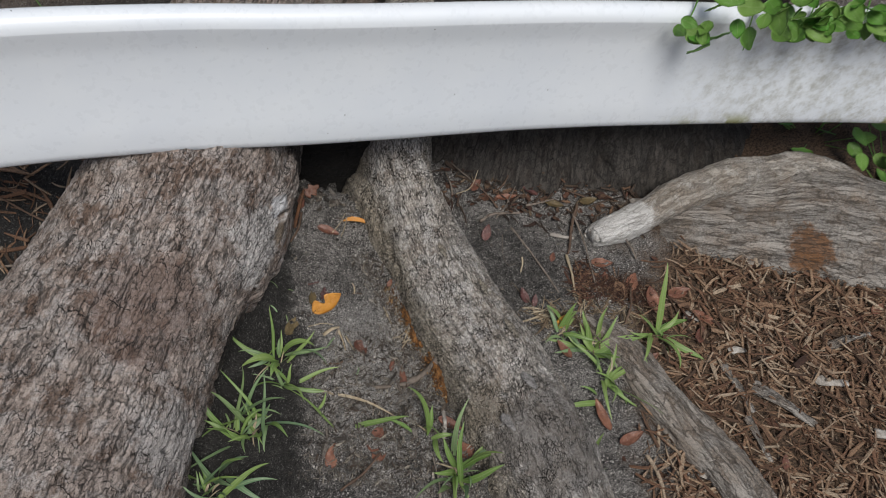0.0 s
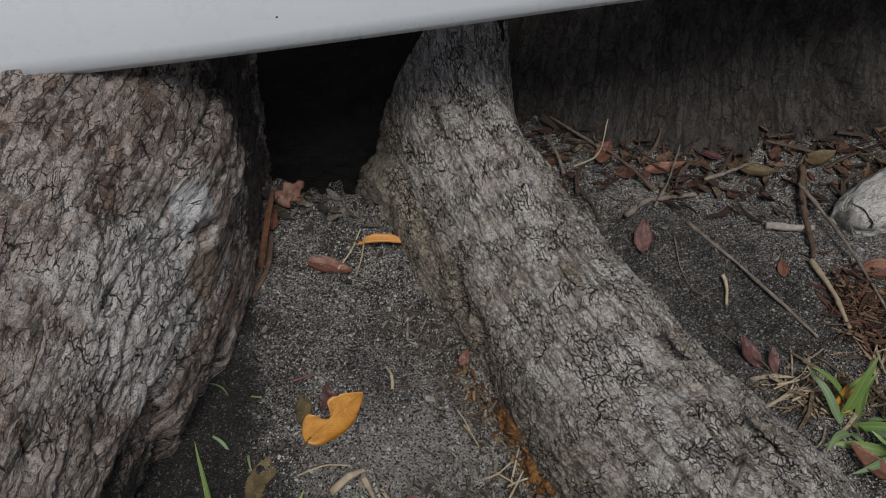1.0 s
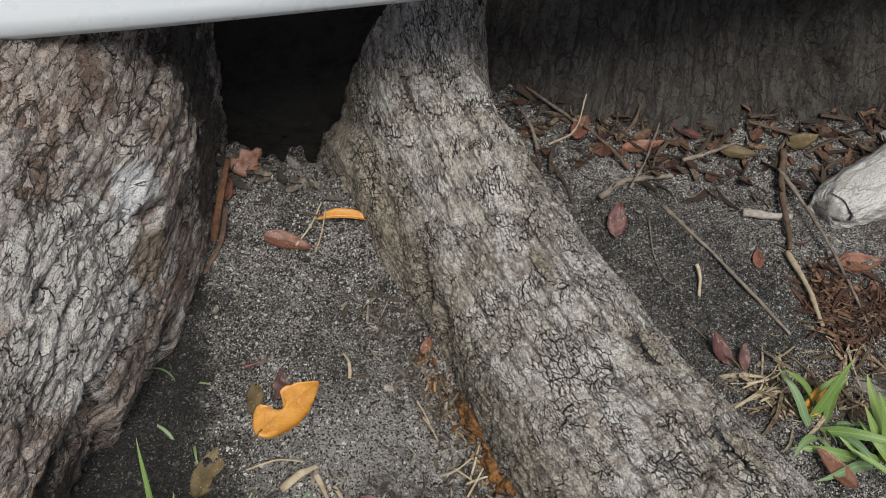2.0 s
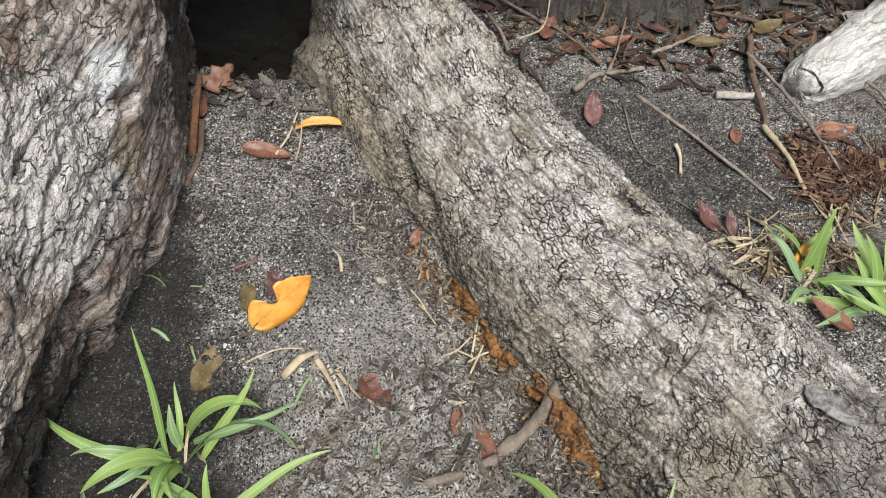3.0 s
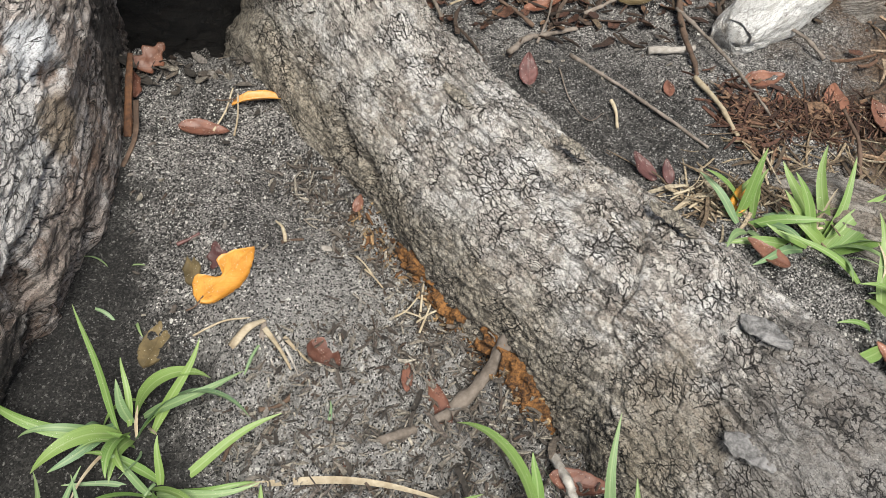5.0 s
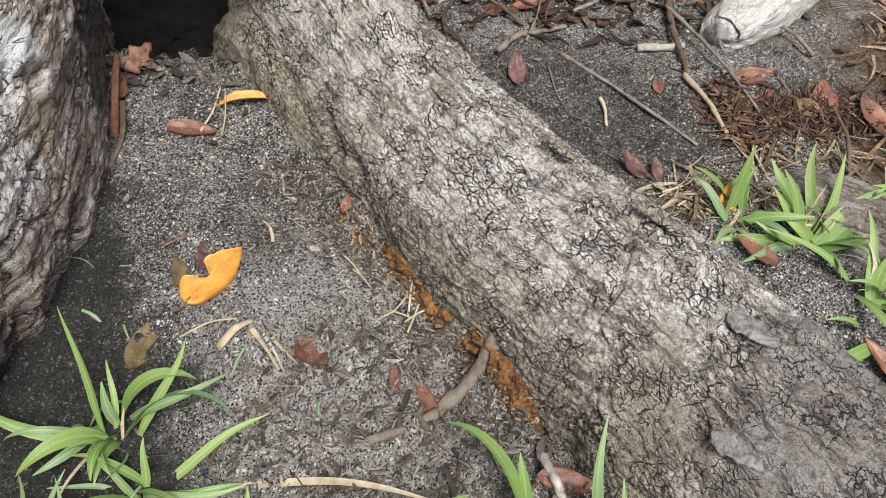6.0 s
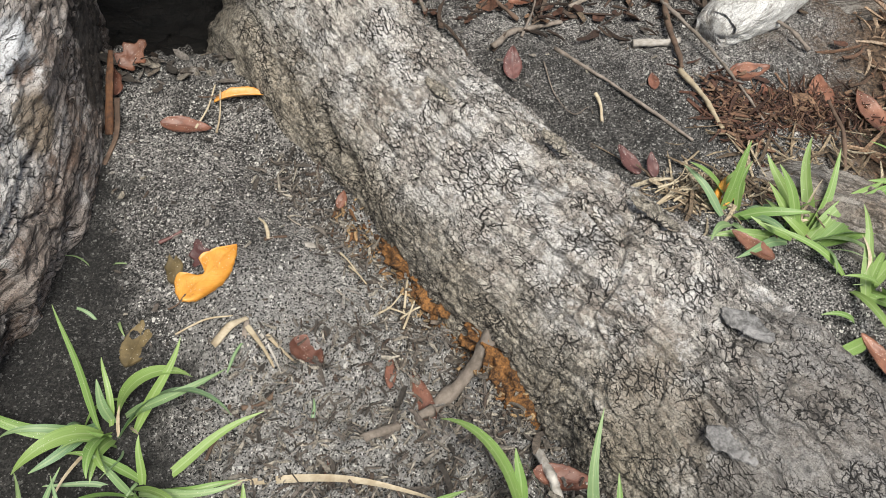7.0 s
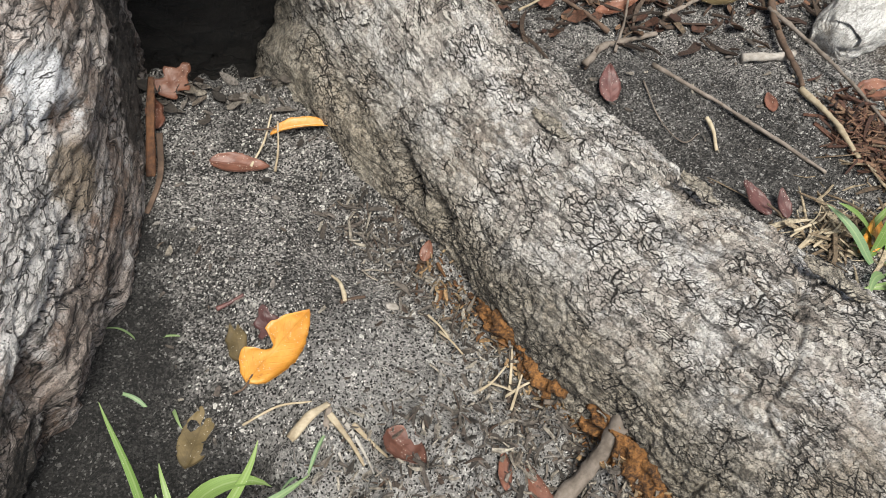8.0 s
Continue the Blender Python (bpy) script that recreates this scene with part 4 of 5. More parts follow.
dead_leaf("long brown strip of leaf on churned sand", -0.061, 0.884, 97, 0.050, 0.015, LEAF_RED, curl=0.2, fold=0.5, lift=0.004)
dead_leaf("broad dull russet leaf half buried in sand", -0.138, 0.842, 28, 0.052, 0.026, LEAF_RED, curl=0.1, fold=0.15)
dead_leaf("red-brown leaf at the foot of the root", 0.020, 0.800, -25, 0.044, 0.020, LEAF_RED, tilt=6, curl=0.2, fold=0.25)
dead_leaf("small russet scrap against the root", -0.098, 1.065, 60, 0.016, 0.010, LEAF_ORANGE, tilt=40, curl=0.3, lift=0.006)
dead_leaf("broad dull russet leaf half buried in sand", -0.10, 0.76, 75, 0.05, 0.03, LEAF_RED, curl=0.2)
dead_leaf("orange leaf among grass", -0.165, 0.725, 80, 0.045, 0.026, LEAF_ORANGE, tilt=10, curl=0.2)
dead_leaf("orange leaf among grass", -0.092, 0.735, 40, 0.028, 0.022, LEAF_ORANGE, curl=0.2)
dead_leaf("orange-brown leaf against the grey root", 0.048, 0.755, -30, 0.05, 0.03, LEAF_ORANGE, tilt=15, curl=0.2, lift=0.004)

stick("twig", "green leaf stem by the curled leaf", [(-0.213, 1.155, 0.003), (-0.202, 1.175, 0.006), (-0.194, 1.196, 0.010)], 0.0010, STRAW)
stick("twig", "green leaf stem by the curled leaf", [(-0.196, 1.152, 0.002), (-0.192, 1.168, 0.008), (-0.190, 1.188, 0.012)], 0.0010, STRAW)
stick("stick", "grey broken stick lying against the root", [(-0.004, 0.912, 0.006), (-0.028, 0.897, 0.003), (-0.056, 0.880, -0.001)], 0.0062, TWIG, "stick", taper=0.8)
stick("stick", "grey stick buried in churned sand", [(-0.056, 0.872, 0.0), (-0.085, 0.858, -0.001), (-0.112, 0.850, -0.003)], 0.0042, TWIG, "stick")
stick("stick", "dark splinter of wood in sand", [(-0.188, 0.886, 0.002), (-0.172, 0.893, 0.002), (-0.152, 0.899, 0.001)], 0.0018, TWIG_BROWN, "stick")
stick("twig", "reddish twig on sand", [(-0.214, 0.855, 0.002), (-0.205, 0.872, 0.003), (-0.196, 0.892, 0.002)], 0.0014, TWIG_BROWN)
stick("twig", "red scrap of twig on sand", [(-0.243, 1.035, 0.001), (-0.225, 1.040, 0.001)], 0.0016, LEAF_PURPLE)
stick("twig", "pale rootlet on sand", [(-0.232, 0.952, 0.001), (-0.21, 0.958, 0.002), (-0.190, 0.955, 0.001)], 0.0009, STRAW)
stick("stick", "pale grey stick standing at the foot of the root", [(0.010, 0.772, 0.0), (0.011, 0.80, 0.005), (0.009, 0.828, 0.010)], 0.0038, PALE_WOOD, "stick", taper=0.9)
stick("wood_chip", "pale splintered wood chip on sand", [(-0.205, 0.936, 0.001), (-0.192, 0.944, 0.003), (-0.180, 0.953, 0.002)], 0.0034, STRAW, "wood chip", "wood chips", taper=0.6)
stick("wood_chip", "tan wood chip leaning on another", [(-0.186, 0.934, 0.001), (-0.180, 0.950, 0.003)], 0.0034, TWIG, "wood chip", "wood chips")
for k, (x, y, a, l, r) in enumerate([(-0.172, 0.930, -62, 0.036, 0.0022), (-0.166, 0.926, -70, 0.040, 0.0016), (-0.158, 0.928, -52, 0.030, 0.0018), (-0.178, 0.922, -75, 0.024, 0.0012)]):
    c, d = math.cos(radians(a)) * l / 2, math.sin(radians(a)) * l / 2
    stick("wood_chip", "long pale splinter of wood on sand", [(x - c, y - d, 0.001), (x + 0.001, y, 0.003 - 0.001 * k), (x + c, y + d, 0.001)], r, PALE_WOOD if k % 2 else STRAW, "wood chip", "wood chips", taper=0.4)
for k, (x, y, a) in enumerate([(-0.072, 0.965, 30), (-0.066, 0.958, -40), (-0.060, 0.968, 75), (-0.055, 0.955, 10), (-0.060, 0.952, 60), (-0.100, 1.010, -65), (-0.094, 0.996, -60)]):
    c, s = math.cos(radians(a)) * 0.012, math.sin(radians(a)) * 0.012
    stick("wood_chip", "pale splinter at the rotten foot of the root", [(x - c, y - s, 0.004), (x, y, 0.007), (x + c, y + s, 0.006)], 0.0011, STRAW, "wood chip", "wood chips")
stick("twig", "pale sprouting seed stalk on sand", [(-0.160, 1.030, 0.001), (-0.161, 1.042, 0.005), (-0.166, 1.054, 0.003)], 0.0015, STRAW)
stick("twig", "dark scrap of twig on sand", [(-0.163, 1.030, 0.001), (-0.146, 1.038, 0.001)], 0.0016, TWIG_BROWN)
stick("wood_chip", "small white flake on sand", [(-0.132, 1.030, 0.001), (-0.124, 1.032, 0.001)], 0.0035, PALE_WOOD, "wood chip", "wood chips", taper=0.9)
stick("bark_strip", "brown strip of peeled bark beside the root", [(-0.286, 1.118, 0.0), (-0.276, 1.145, 0.004), (-0.274, 1.175, 0.016)], 0.0020, TWIG_BROWN, "bark", taper=1.3)
stick("bark_strip", "orange strip of peeled bark beside the root", [(-0.283, 1.150, 0.0), (-0.280, 1.185, 0.02), (-0.276, 1.210, 0.035)], 0.0040, RUST_BARK, "bark")
for points in ([(-0.07, 1.30, 0.06), (-0.10, 1.27, 0.075), (-0.13, 1.265, 0.06)], [(0.01, 1.25, 0.04), (0.04, 1.28, 0.03), (0.05, 1.31, 0.05)]):
    stick("twig", "pale curved rootlet in the shade", points, 0.0013, STRAW)

# dry blade across the foreground
dry = tagged(new("dry_blade"), "long straw-coloured dead grass blade", "grass")
dry.location = (-0.205, 0.838, float(ground_z(-0.205, 0.838)) + 0.008)
ob = part("blade", blade_mesh(0.15, 0.0048, 4, 10, STRAW, -0.03), dry)
ob.matrix_basis = pose(0, 0, 0, 0, 0, -13)

# ---- grass ----
grass_clump(-0.274, 0.880, [(150, 0.105, 0.008, 42, 52, 0.05, 0, -0.004, 0.0), (74, 0.088, 0.0055, 56, 22, 0.0, 0, 0.0, 0.006), (62, 0.072, 0.006, 50, 25, 0.05, 0, 0.008, 0.004), (12, 0.078, 0.012, 72, 130, 0.05, 0, 0.002, 0.004),
    (328, 0.090, 0.009, 68, 132, 0.05, 1, 0.006, -0.002), (5, 0.090, 0.006, 58, 100, 0.1, 1, 0.008, 0.008), (192, 0.068, 0.011, 56, 112, 0.05, 0, -0.006, -0.002), (168, 0.066, 0.005, 72, 150, 0.15, 1, -0.010, 0.008),
    (262, 0.055, 0.008, 72, 90, 0.0, 0, 0.0, -0.006), (300, 0.050, 0.008, 74, 80, -0.1, 0, 0.006, -0.004), (210, 0.060, 0.007, 50, 90, 0.1, 1, -0.004, -0.006), (100, 0.04, 0.006, 70, 40, 0.0, 1, -0.006, 0.006), (240, 0.05, 0.007, 60, 90, 0.1, 0, 0.0, -0.006)],
    "lush green grass tuft rooted in sand beside a root")
grass_clump(-0.255, 0.835, [(25, 0.085, 0.006, 22, 18, 0.05, 0, 0.006, 0.0), (160, 0.06, 0.006, 45, 80, 0.1, 0, 0, 0), (300, 0.06, 0.006, 50, 90, 0, 0, 0, 0), (350, 0.07, 0.005, 30, 50, 0.1, 1, 0, 0), (110, 0.05, 0.005, 60, 50, 0, 1, 0, 0), (215, 0.06, 0.006, 55, 90, 0, 0, 0, 0), (75, 0.04, 0.005, 60, 30, 0, 0, 0, 0)],
    "small green grass tuft on sand")
grass_clump(-0.305, 0.755, random_blades(11, 22, 0.05, 0.12, 0.008, (30, 80), 0.03), "dense green grass tuft in the shade of a root")
grass_clump(-0.345, 0.655, random_blades(12, 14, 0.05, 0.11, 0.008, (40, 85), 0.03), "dense green grass tuft in the shade of a root")
grass_clump(-0.008, 0.778, [(132, 0.095, 0.013, 58, 95, 0.02, 0, -0.006, -0.01), (88, 0.050, 0.007, 60, 20, 0.0, 0, -0.012, 0.002), (170, 0.05, 0.006, 30, 30, 0, 0, -0.03, 0.0), (300, 0.06, 0.009, 60, 80, 0, 0, 0, -0.01), (20, 0.05, 0.007, 60, 90, 0, 0, 0.0, -0.01)],
    "broad-bladed grass shoot on churned sand")
grass_clump(0.035, 0.715, random_blades(14, 13, 0.06, 0.12, 0.011, (35, 75), 0.02), "broad-bladed grass tuft at the foot of a root")
grass_clump(-0.165, 0.775, [(150, 0.10, 0.005, 20, 15, 0, 0, 0, 0), (10, 0.10, 0.010, 22, 30, 0, 0, 0.02, 0), (90, 0.035, 0.005, 50, 30, 0, 0, -0.03, 0.02)], "sparse grass shoot lying on sand")
grass_clump(0.225, 0.700, random_blades(15, 10, 0.05, 0.10, 0.012, (45, 85), 0.02), "broad-bladed grass tuft at the foot of a root")
grass_clump(0.224, 1.002, [(96, 0.066, 0.011, 76, 20, 0.0, 0, -0.012, 0.004), (152, 0.060, 0.009, 52, 30, 0, 0, 0.004, 0.012), (130, 0.055, 0.007, 40, 40, 0, 1, -0.01, 0), (40, 0.045, 0.006, 60, 40, 0, 0, 0, 0), (200, 0.045, 0.006, 30, 40, 0.1, 1, -0.004, -0.004), (285, 0.05, 0.007, 40, 70, 0, 1, 0.004, -0.006), (340, 0.07, 0.008, 38, 60, 0.1, 0, 0.0, -0.004)],
    "green grass shoot between roots")
grass_clump(0.276, 0.974, [(112, 0.066, 0.008, 66, 25, 0.0, 0, -0.004, 0.004), (98, 0.074, 0.009, 68, 25, 0.0, 0, -0.002, 0.004), (78, 0.072, 0.010, 66, 30, 0.06, 0, 0.002, 0.004), (64, 0.082, 0.008, 60, 28, 0.0, 0, 0.005, 0.002), (52, 0.080, 0.009, 54, 34, 0.05, 0, 0.006, 0.0), (30, 0.09, 0.010, 46, 60, 0.08, 0, 0.006, -0.002), (8, 0.10, 0.012, 38, 62, 0.05, 0, 0.006, -0.004), (352, 0.11, 0.012, 34, 60, 0.05, 0, 0.004, -0.006), (332, 0.08, 0.009, 44, 90, 0.0, 1, 0.004, -0.006), (300, 0.065, 0.009, 52, 110, 0.0, 1, 0.0, -0.006), (268, 0.060, 0.009, 50, 95, 0.0, 1, -0.004, -0.006), (168, 0.085, 0.009, 26, 40, 0.1, 0, -0.008, 0.0), (190, 0.075, 0.007, 24, 30, 0.1, 1, -0.008, -0.004), (140, 0.055, 0.007, 52, 60, 0, 0, -0.004, 0)],
    "vigorous green grass tuft between two roots")
grass_clump(0.405, 1.020, [(95, 0.15, 0.012, 66, 22, 0.05, 0, 0, 0), (30, 0.09, 0.012, 35, 60, 0.1, 0, 0, 0), (350, 0.10, 0.012, 30, 60, 0, 0, 0, 0), (230, 0.10, 0.010, 45, 60, 0, 0, 0, 0), (290, 0.09, 0.010, 45, 90, 0, 0, 0, 0), (150, 0.07, 0.008, 50, 60, 0, 0, 0, 0), (60, 0.06, 0.009, 50, 60, 0, 0, 0, 0), (190, 0.07, 0.008, 40, 60, 0, 0, 0, 0)],
    "tall-bladed grass tuft on mulch")
grass_clump(0.300, 0.905, random_blades(17, 9, 0.05, 0.11, 0.008, (25, 60), 0.02), "trailing grass blades over a thin root")
for x, y, a in ((-0.292, 1.028, 160), (-0.284, 0.975, 120), (-0.2, 0.915, 40), (-0.14, 0.865, 60)):
    grass_clump(x, y, [(a, 0.032, 0.0022, 35, 90, 0.35, 1, 0, 0), (a + 170, 0.020, 0.0018, 30, 60, 0.2, 1, 0, 0)], "tiny grass seedling in sand", "grass seedlings")

# ---- sand past the middle root ----
dead_leaf("maroon leaf leaning on the root", 0.079, 1.200, 80, 0.034, 0.020, LEAF_PURPLE, tilt=30, curl=0.3, fold=0.3, lift=0.008)
dead_leaf("maroon leaf at the foot of the root", 0.150, 1.066, 120, 0.032, 0.018, LEAF_PURPLE, tilt=25, curl=0.3, lift=0.005)
dead_leaf("maroon leaf at the foot of the root", 0.171, 1.060, 85, 0.024, 0.012, LEAF_PURPLE, tilt=25, curl=0.2, lift=0.005)
dead_leaf("brown bark scrap on sand", 0.211, 1.168, 75, 0.024, 0.012, LEAF_RED, curl=0.1, fold=0.3)
dead_leaf("orange-red leaf on sand near the branch", 0.308, 1.166, 5, 0.044, 0.024, LEAF_ORANGE, tilt=4, curl=0.2)
dead_leaf("orange-red leaf on sand near the branch", 0.366, 1.130, 70, 0.046, 0.026, LEAF_ORANGE, tilt=2, curl=0.15, lift=0.003)
dead_leaf("orange leaf curled over among grass", 0.222, 1.020, 45, 0.040, 0.020, LEAF_YELLOW, tilt=8, roll=30, curl=-0.6, fold=0.4, lift=0.009)
dead_leaf("orange scrap on sand", 0.312, 1.135, 90, 0.020, 0.014, LEAF_ORANGE, curl=0.1)
for x, y, a, l, w, m in ((0.46, 1.12, 20, 0.05, 0.028, LEAF_ORANGE), (0.405, 1.10, 100, 0.055, 0.032, LEAF_ORANGE), (0.50, 1.07, 160, 0.05, 0.03, LEAF_ORANGE), (0.49, 1.03, 70, 0.04, 0.02, LEAF_RED), (0.38, 0.96, 40, 0.05, 0.022, LEAF_ORANGE), (0.285, 0.845, 115, 0.06, 0.022, LEAF_ORANGE), (0.335, 0.81, 30, 0.05, 0.022, LEAF_ORANGE), (0.22, 0.96, 130, 0.04, 0.02, LEAF_ORANGE),
        (0.12, 1.30, 10, 0.045, 0.016, LEAF_ORANGE), (0.22, 1.30, -15, 0.04, 0.02, LEAF_OLIVE), (0.055, 1.31, 60, 0.035, 0.018, LEAF_RED), (0.29, 1.315, 20, 0.04, 0.02, LEAF_OLIVE), (0.17, 1.325, 160, 0.035, 0.016, LEAF_PURPLE), (-0.68, 1.05, 40, 0.05, 0.03, LEAF_RED), (-0.75, 0.92, 100, 0.05, 0.026, LEAF_ORANGE), (0.88, 1.14, 40, 0.04, 0.022, LEAF_ORANGE), (0.62, 0.80, 80, 0.03, 0.016, LEAF_RED)):
    dead_leaf({LEAF_ORANGE: "orange-brown fallen leaf on litter", LEAF_RED: "russet fallen leaf on litter", LEAF_OLIVE: "tan rotting leaf on litter", LEAF_PURPLE: "maroon fallen leaf on litter"}[m], x, y, a, l, w, m, tilt=8, roll=5, curl=0.25, fold=0.2, lift=0.006)
stick("twig", "long straight grey twig on sand", [(0.132, 1.232, 0.001), (0.165, 1.180, 0.002), (0.195, 1.128, 0.002), (0.219, 1.085, 0.001)], 0.0021, TWIG)
stick("twig", "bent grey twig on sand", [(0.066, 1.226, 0.006), (0.092, 1.252, 0.003), (0.115, 1.264, 0.002), (0.150, 1.272, 0.002)], 0.0034, TWIG)
stick("twig", "short pale twig on sand", [(0.208, 1.222, 0.002), (0.232, 1.219, 0.002), (0.256, 1.219, 0.002)], 0.0038, PALE_WOOD, taper=0.9)
stick("twig", "brown forked twig on sand", [(0.266, 1.300, 0.006), (0.252, 1.245, 0.008), (0.245, 1.195, 0.004), (0.240, 1.175, 0.001)], 0.0034, TWIG_BROWN, taper=0.7)
stick("twig", "long thin bowed twig on sand", [(0.255, 1.275, 0.010), (0.272, 1.215, 0.012), (0.281, 1.155, 0.008), (0.294, 1.094, 0.002)], 0.0022, TWIG, taper=0.5)
stick("twig", "thin straw-coloured twig on sand", [(0.236, 1.170, 0.003), (0.242, 1.128, 0.006), (0.249, 1.092, 0.005)], 0.0028, STRAW)
stick("twig", "yellow dead sprout on sand", [(0.150, 1.158, 0.004), (0.152, 1.146, 0.003), (0.149, 1.128, 0.001)], 0.0022, STRAW)
stick("twig", "fine curled rootlet on sand", [(0.112, 1.205, 0.001), (0.113, 1.165, 0.002), (0.124, 1.140, 0.003), (0.142, 1.148, 0.001)], 0.0008, TWIG)
stick("twig", "upright thin twig on litter", [(0.10, 1.245, 0.002), (0.12, 1.28, 0.012), (0.135, 1.315, 0.02)], 0.0016, TWIG)
for k, (x, y, a, l) in enumerate([(0.08, 1.29, 140, 0.06), (0.03, 1.33, 150, 0.07), (0.11, 1.33, 60, 0.06), (0.19, 1.30, 20, 0.06), (0.26, 1.33, 170, 0.05), (0.0, 1.30, 110, 0.05), (0.32, 1.27, 70, 0.06), (0.36, 1.22, 120, 0.08), (0.35, 1.07, 80, 0.07), (-0.70, 1.0, 20, 0.12), (-0.74, 1.10, 160, 0.12), (-0.68, 0.93, 70, 0.10), (-0.12, 0.70, 50, 0.09), (0.0, 0.70, 100, 0.08)]):
    c, s = math.cos(radians(a)) * l / 2, math.sin(radians(a)) * l / 2
    stick("twig", "dry twig lying on leaf litter", [(x - c, y - s, 0.004), (x + 0.004, y - 0.003, 0.010), (x + c, y + s, 0.012)], 0.0022, TWIG if k % 2 else TWIG_BROWN, group="litter twigs")
for k in range(6):
    x, y = 0.190 + 0.016 * math.sin(k * 2.3), 1.034 + 0.010 * math.cos(k * 1.7)
    a = radians(25 + 40 * math.sin(k * 3.1))
    stick("straw", "dry straw at the foot of the grass", [(x - 0.028 * math.cos(a), y - 0.028 * math.sin(a), 0.003 + 0.001 * k), (x, y, 0.006), (x + 0.02 * math.cos(a + 0.4), y + 0.02 * math.sin(a + 0.4), 0.003)], 0.0009 + 0.0003 * (k % 3), STRAW, "straw", "straw", taper=0.3)
# slab of split wood, and pale chips, on the mulch
for x, y, a, l, r, m, text in ((0.635, 0.905, -28, 0.13, 0.016, WEATHERED, "grey split slab of rotting wood on mulch"), (0.47, 0.80, 75, 0.10, 0.012, PALE_WOOD, "white splintered wood chip on a thin root"), (0.48, 1.07, -30, 0.03, 0.009, PALE_WOOD, "white chip on mulch"), (0.56, 1.005, 10, 0.035, 0.009, PALE_WOOD, "white chip on mulch"), (0.74, 0.965, 0, 0.07, 0.012, PALE_WOOD, "white chip on mulch"),
        (0.82, 0.86, -10, 0.05, 0.010, PALE_WOOD, "white chip on mulch"), (0.41, 1.335, 20, 0.06, 0.010, PALE_WOOD, "pale splintered chip beside the trunk"), (0.55, 0.93, -60, 0.10, 0.010, WEATHERED, "grey sliver of rotting wood on mulch"), (0.80, 1.06, 20, 0.10, 0.010, WEATHERED, "grey sliver of rotting wood on mulch"), (0.58, 0.84, -65, 0.09, 0.009, WEATHERED, "grey sliver of rotting wood on mulch")):
    c, s = math.cos(radians(a)) * l / 2, math.sin(radians(a)) * l / 2
    stick("wood_chip", text, [(x - c, y - s, 0.004), (x, y, 0.008), (x + c, y + s, 0.006)], r, m, "wood chip", "chips on the mulch", taper=0.45)


# ---- litter ----


def anywhere(x0, x1, y0, y1, test=None):
    def spot(rng):
        x, y = rng.uniform(x0, x1), rng.uniform(y0, y1)
        if on_root(x, y) or (test and not test(x, y, rng)):
            return None
        return x, y
    return spot


shreds("mulch", "brown shredded rotting wood covering the soil", 9500, anywhere(0.36, 1.15, 0.45, 1.24, lambda x, y, r: r.random() < smooth(0.34, 0.52, x + 0.25 * (1.0 - y)) and not 0.045 > abs(x - 0.315 - (1.0 - y) * 0.82)), (0.006, 0.085), 0.0020, CHIPS, 3, 17, "mulch", 0.065)
shreds("fibre_heap", "loose heap of red-brown wood fibres on sand", 1500, lambda rng: (0.345 + rng.gauss(0, 0.036), 1.108 + rng.gauss(0, 0.014)), (0.003, 0.028), 0.0009, RUSTY, 4, 30, "wood fibre", 0.07)
shreds("fibre_heap", "dark red-brown bark fibres on sand", 380, lambda rng: (0.268 + rng.gauss(0, 0.013), 1.115 + rng.gauss(0, 0.024)), (0.004, 0.030), 0.0014, RUSTY, 5, 20, "wood fibre", 0.10)
shreds("straw_heap", "tangle of straw and bark shreds among grass", 240, lambda rng: (0.215 + rng.gauss(0, 0.032), 1.028 + rng.gauss(0, 0.014)), (0.006, 0.055), 0.001, STRAWS, 31, 18, "straw", 0.06)
shreds("straw_heap", "dry straw and bark shreds under grass", 260, lambda rng: (0.32 + rng.gauss(0, 0.06), 1.04 + rng.gauss(0, 0.03)), (0.006, 0.06), 0.001, STRAWS, 32, 18, "straw", 0.05)
shreds("wood_crumbs", "orange and tan crumbs of rot along the root foot", 420, lambda rng: (lambda s, n: (0.875 * n - 0.484 * s, 0.484 * n + 0.875 * s))(rng.uniform(0.74, 0.98), 0.424 + rng.gauss(0, 0.006)), (0.002, 0.012), 0.0014, ROT_BITS, 33, 30, "litter", 0.2)
shreds("wood_crumbs", "grey crumbs of rotted wood trodden into sand", 5200, anywhere(-0.23, 0.08, 0.68, 1.0, lambda x, y, r: r.random() < smooth(1.0, 0.90, y - 0.35 * (x + 0.10)) * smooth(-0.24, -0.16, x) and 0.875 * x + 0.484 * y < 0.44), (0.0015, 0.014), 0.0010, CRUMBS, 6, 28, "litter", 0.15, 0.5)
shreds("wood_crumbs", "larger grey scraps of rotted wood half buried in sand", 190, anywhere(-0.19, 0.06, 0.70, 0.96, lambda x, y, r: r.random() < smooth(0.97, 0.89, y - 0.5 * (x + 0.06)) and 0.875 * x + 0.484 * y < 0.435), (0.008, 0.026), 0.0018, CRUMBS, 41, 24, "litter", 0.16, 0.6)
shreds("wood_crumbs", "dark crumbs of bark along the root foot", 800, lambda rng: (lambda s, n: (0.875 * n - 0.484 * s, 0.484 * n + 0.875 * s))(rng.uniform(0.74, 1.06), 0.415 + rng.gauss(0, 0.012)), (0.003, 0.016), 0.0013, CRUMBS, 7, 24, "litter", 0.14)
shreds("root_litter", "dark litter of bark and twigs under the trunk", 620, anywhere(-0.02, 0.45, 1.22, 1.42, lambda x, y, r: r.random() < smooth(1.20, 1.34, y)), (0.006, 0.050), 0.0020, DARK_LITTER, 8, 22, "litter", 0.10)
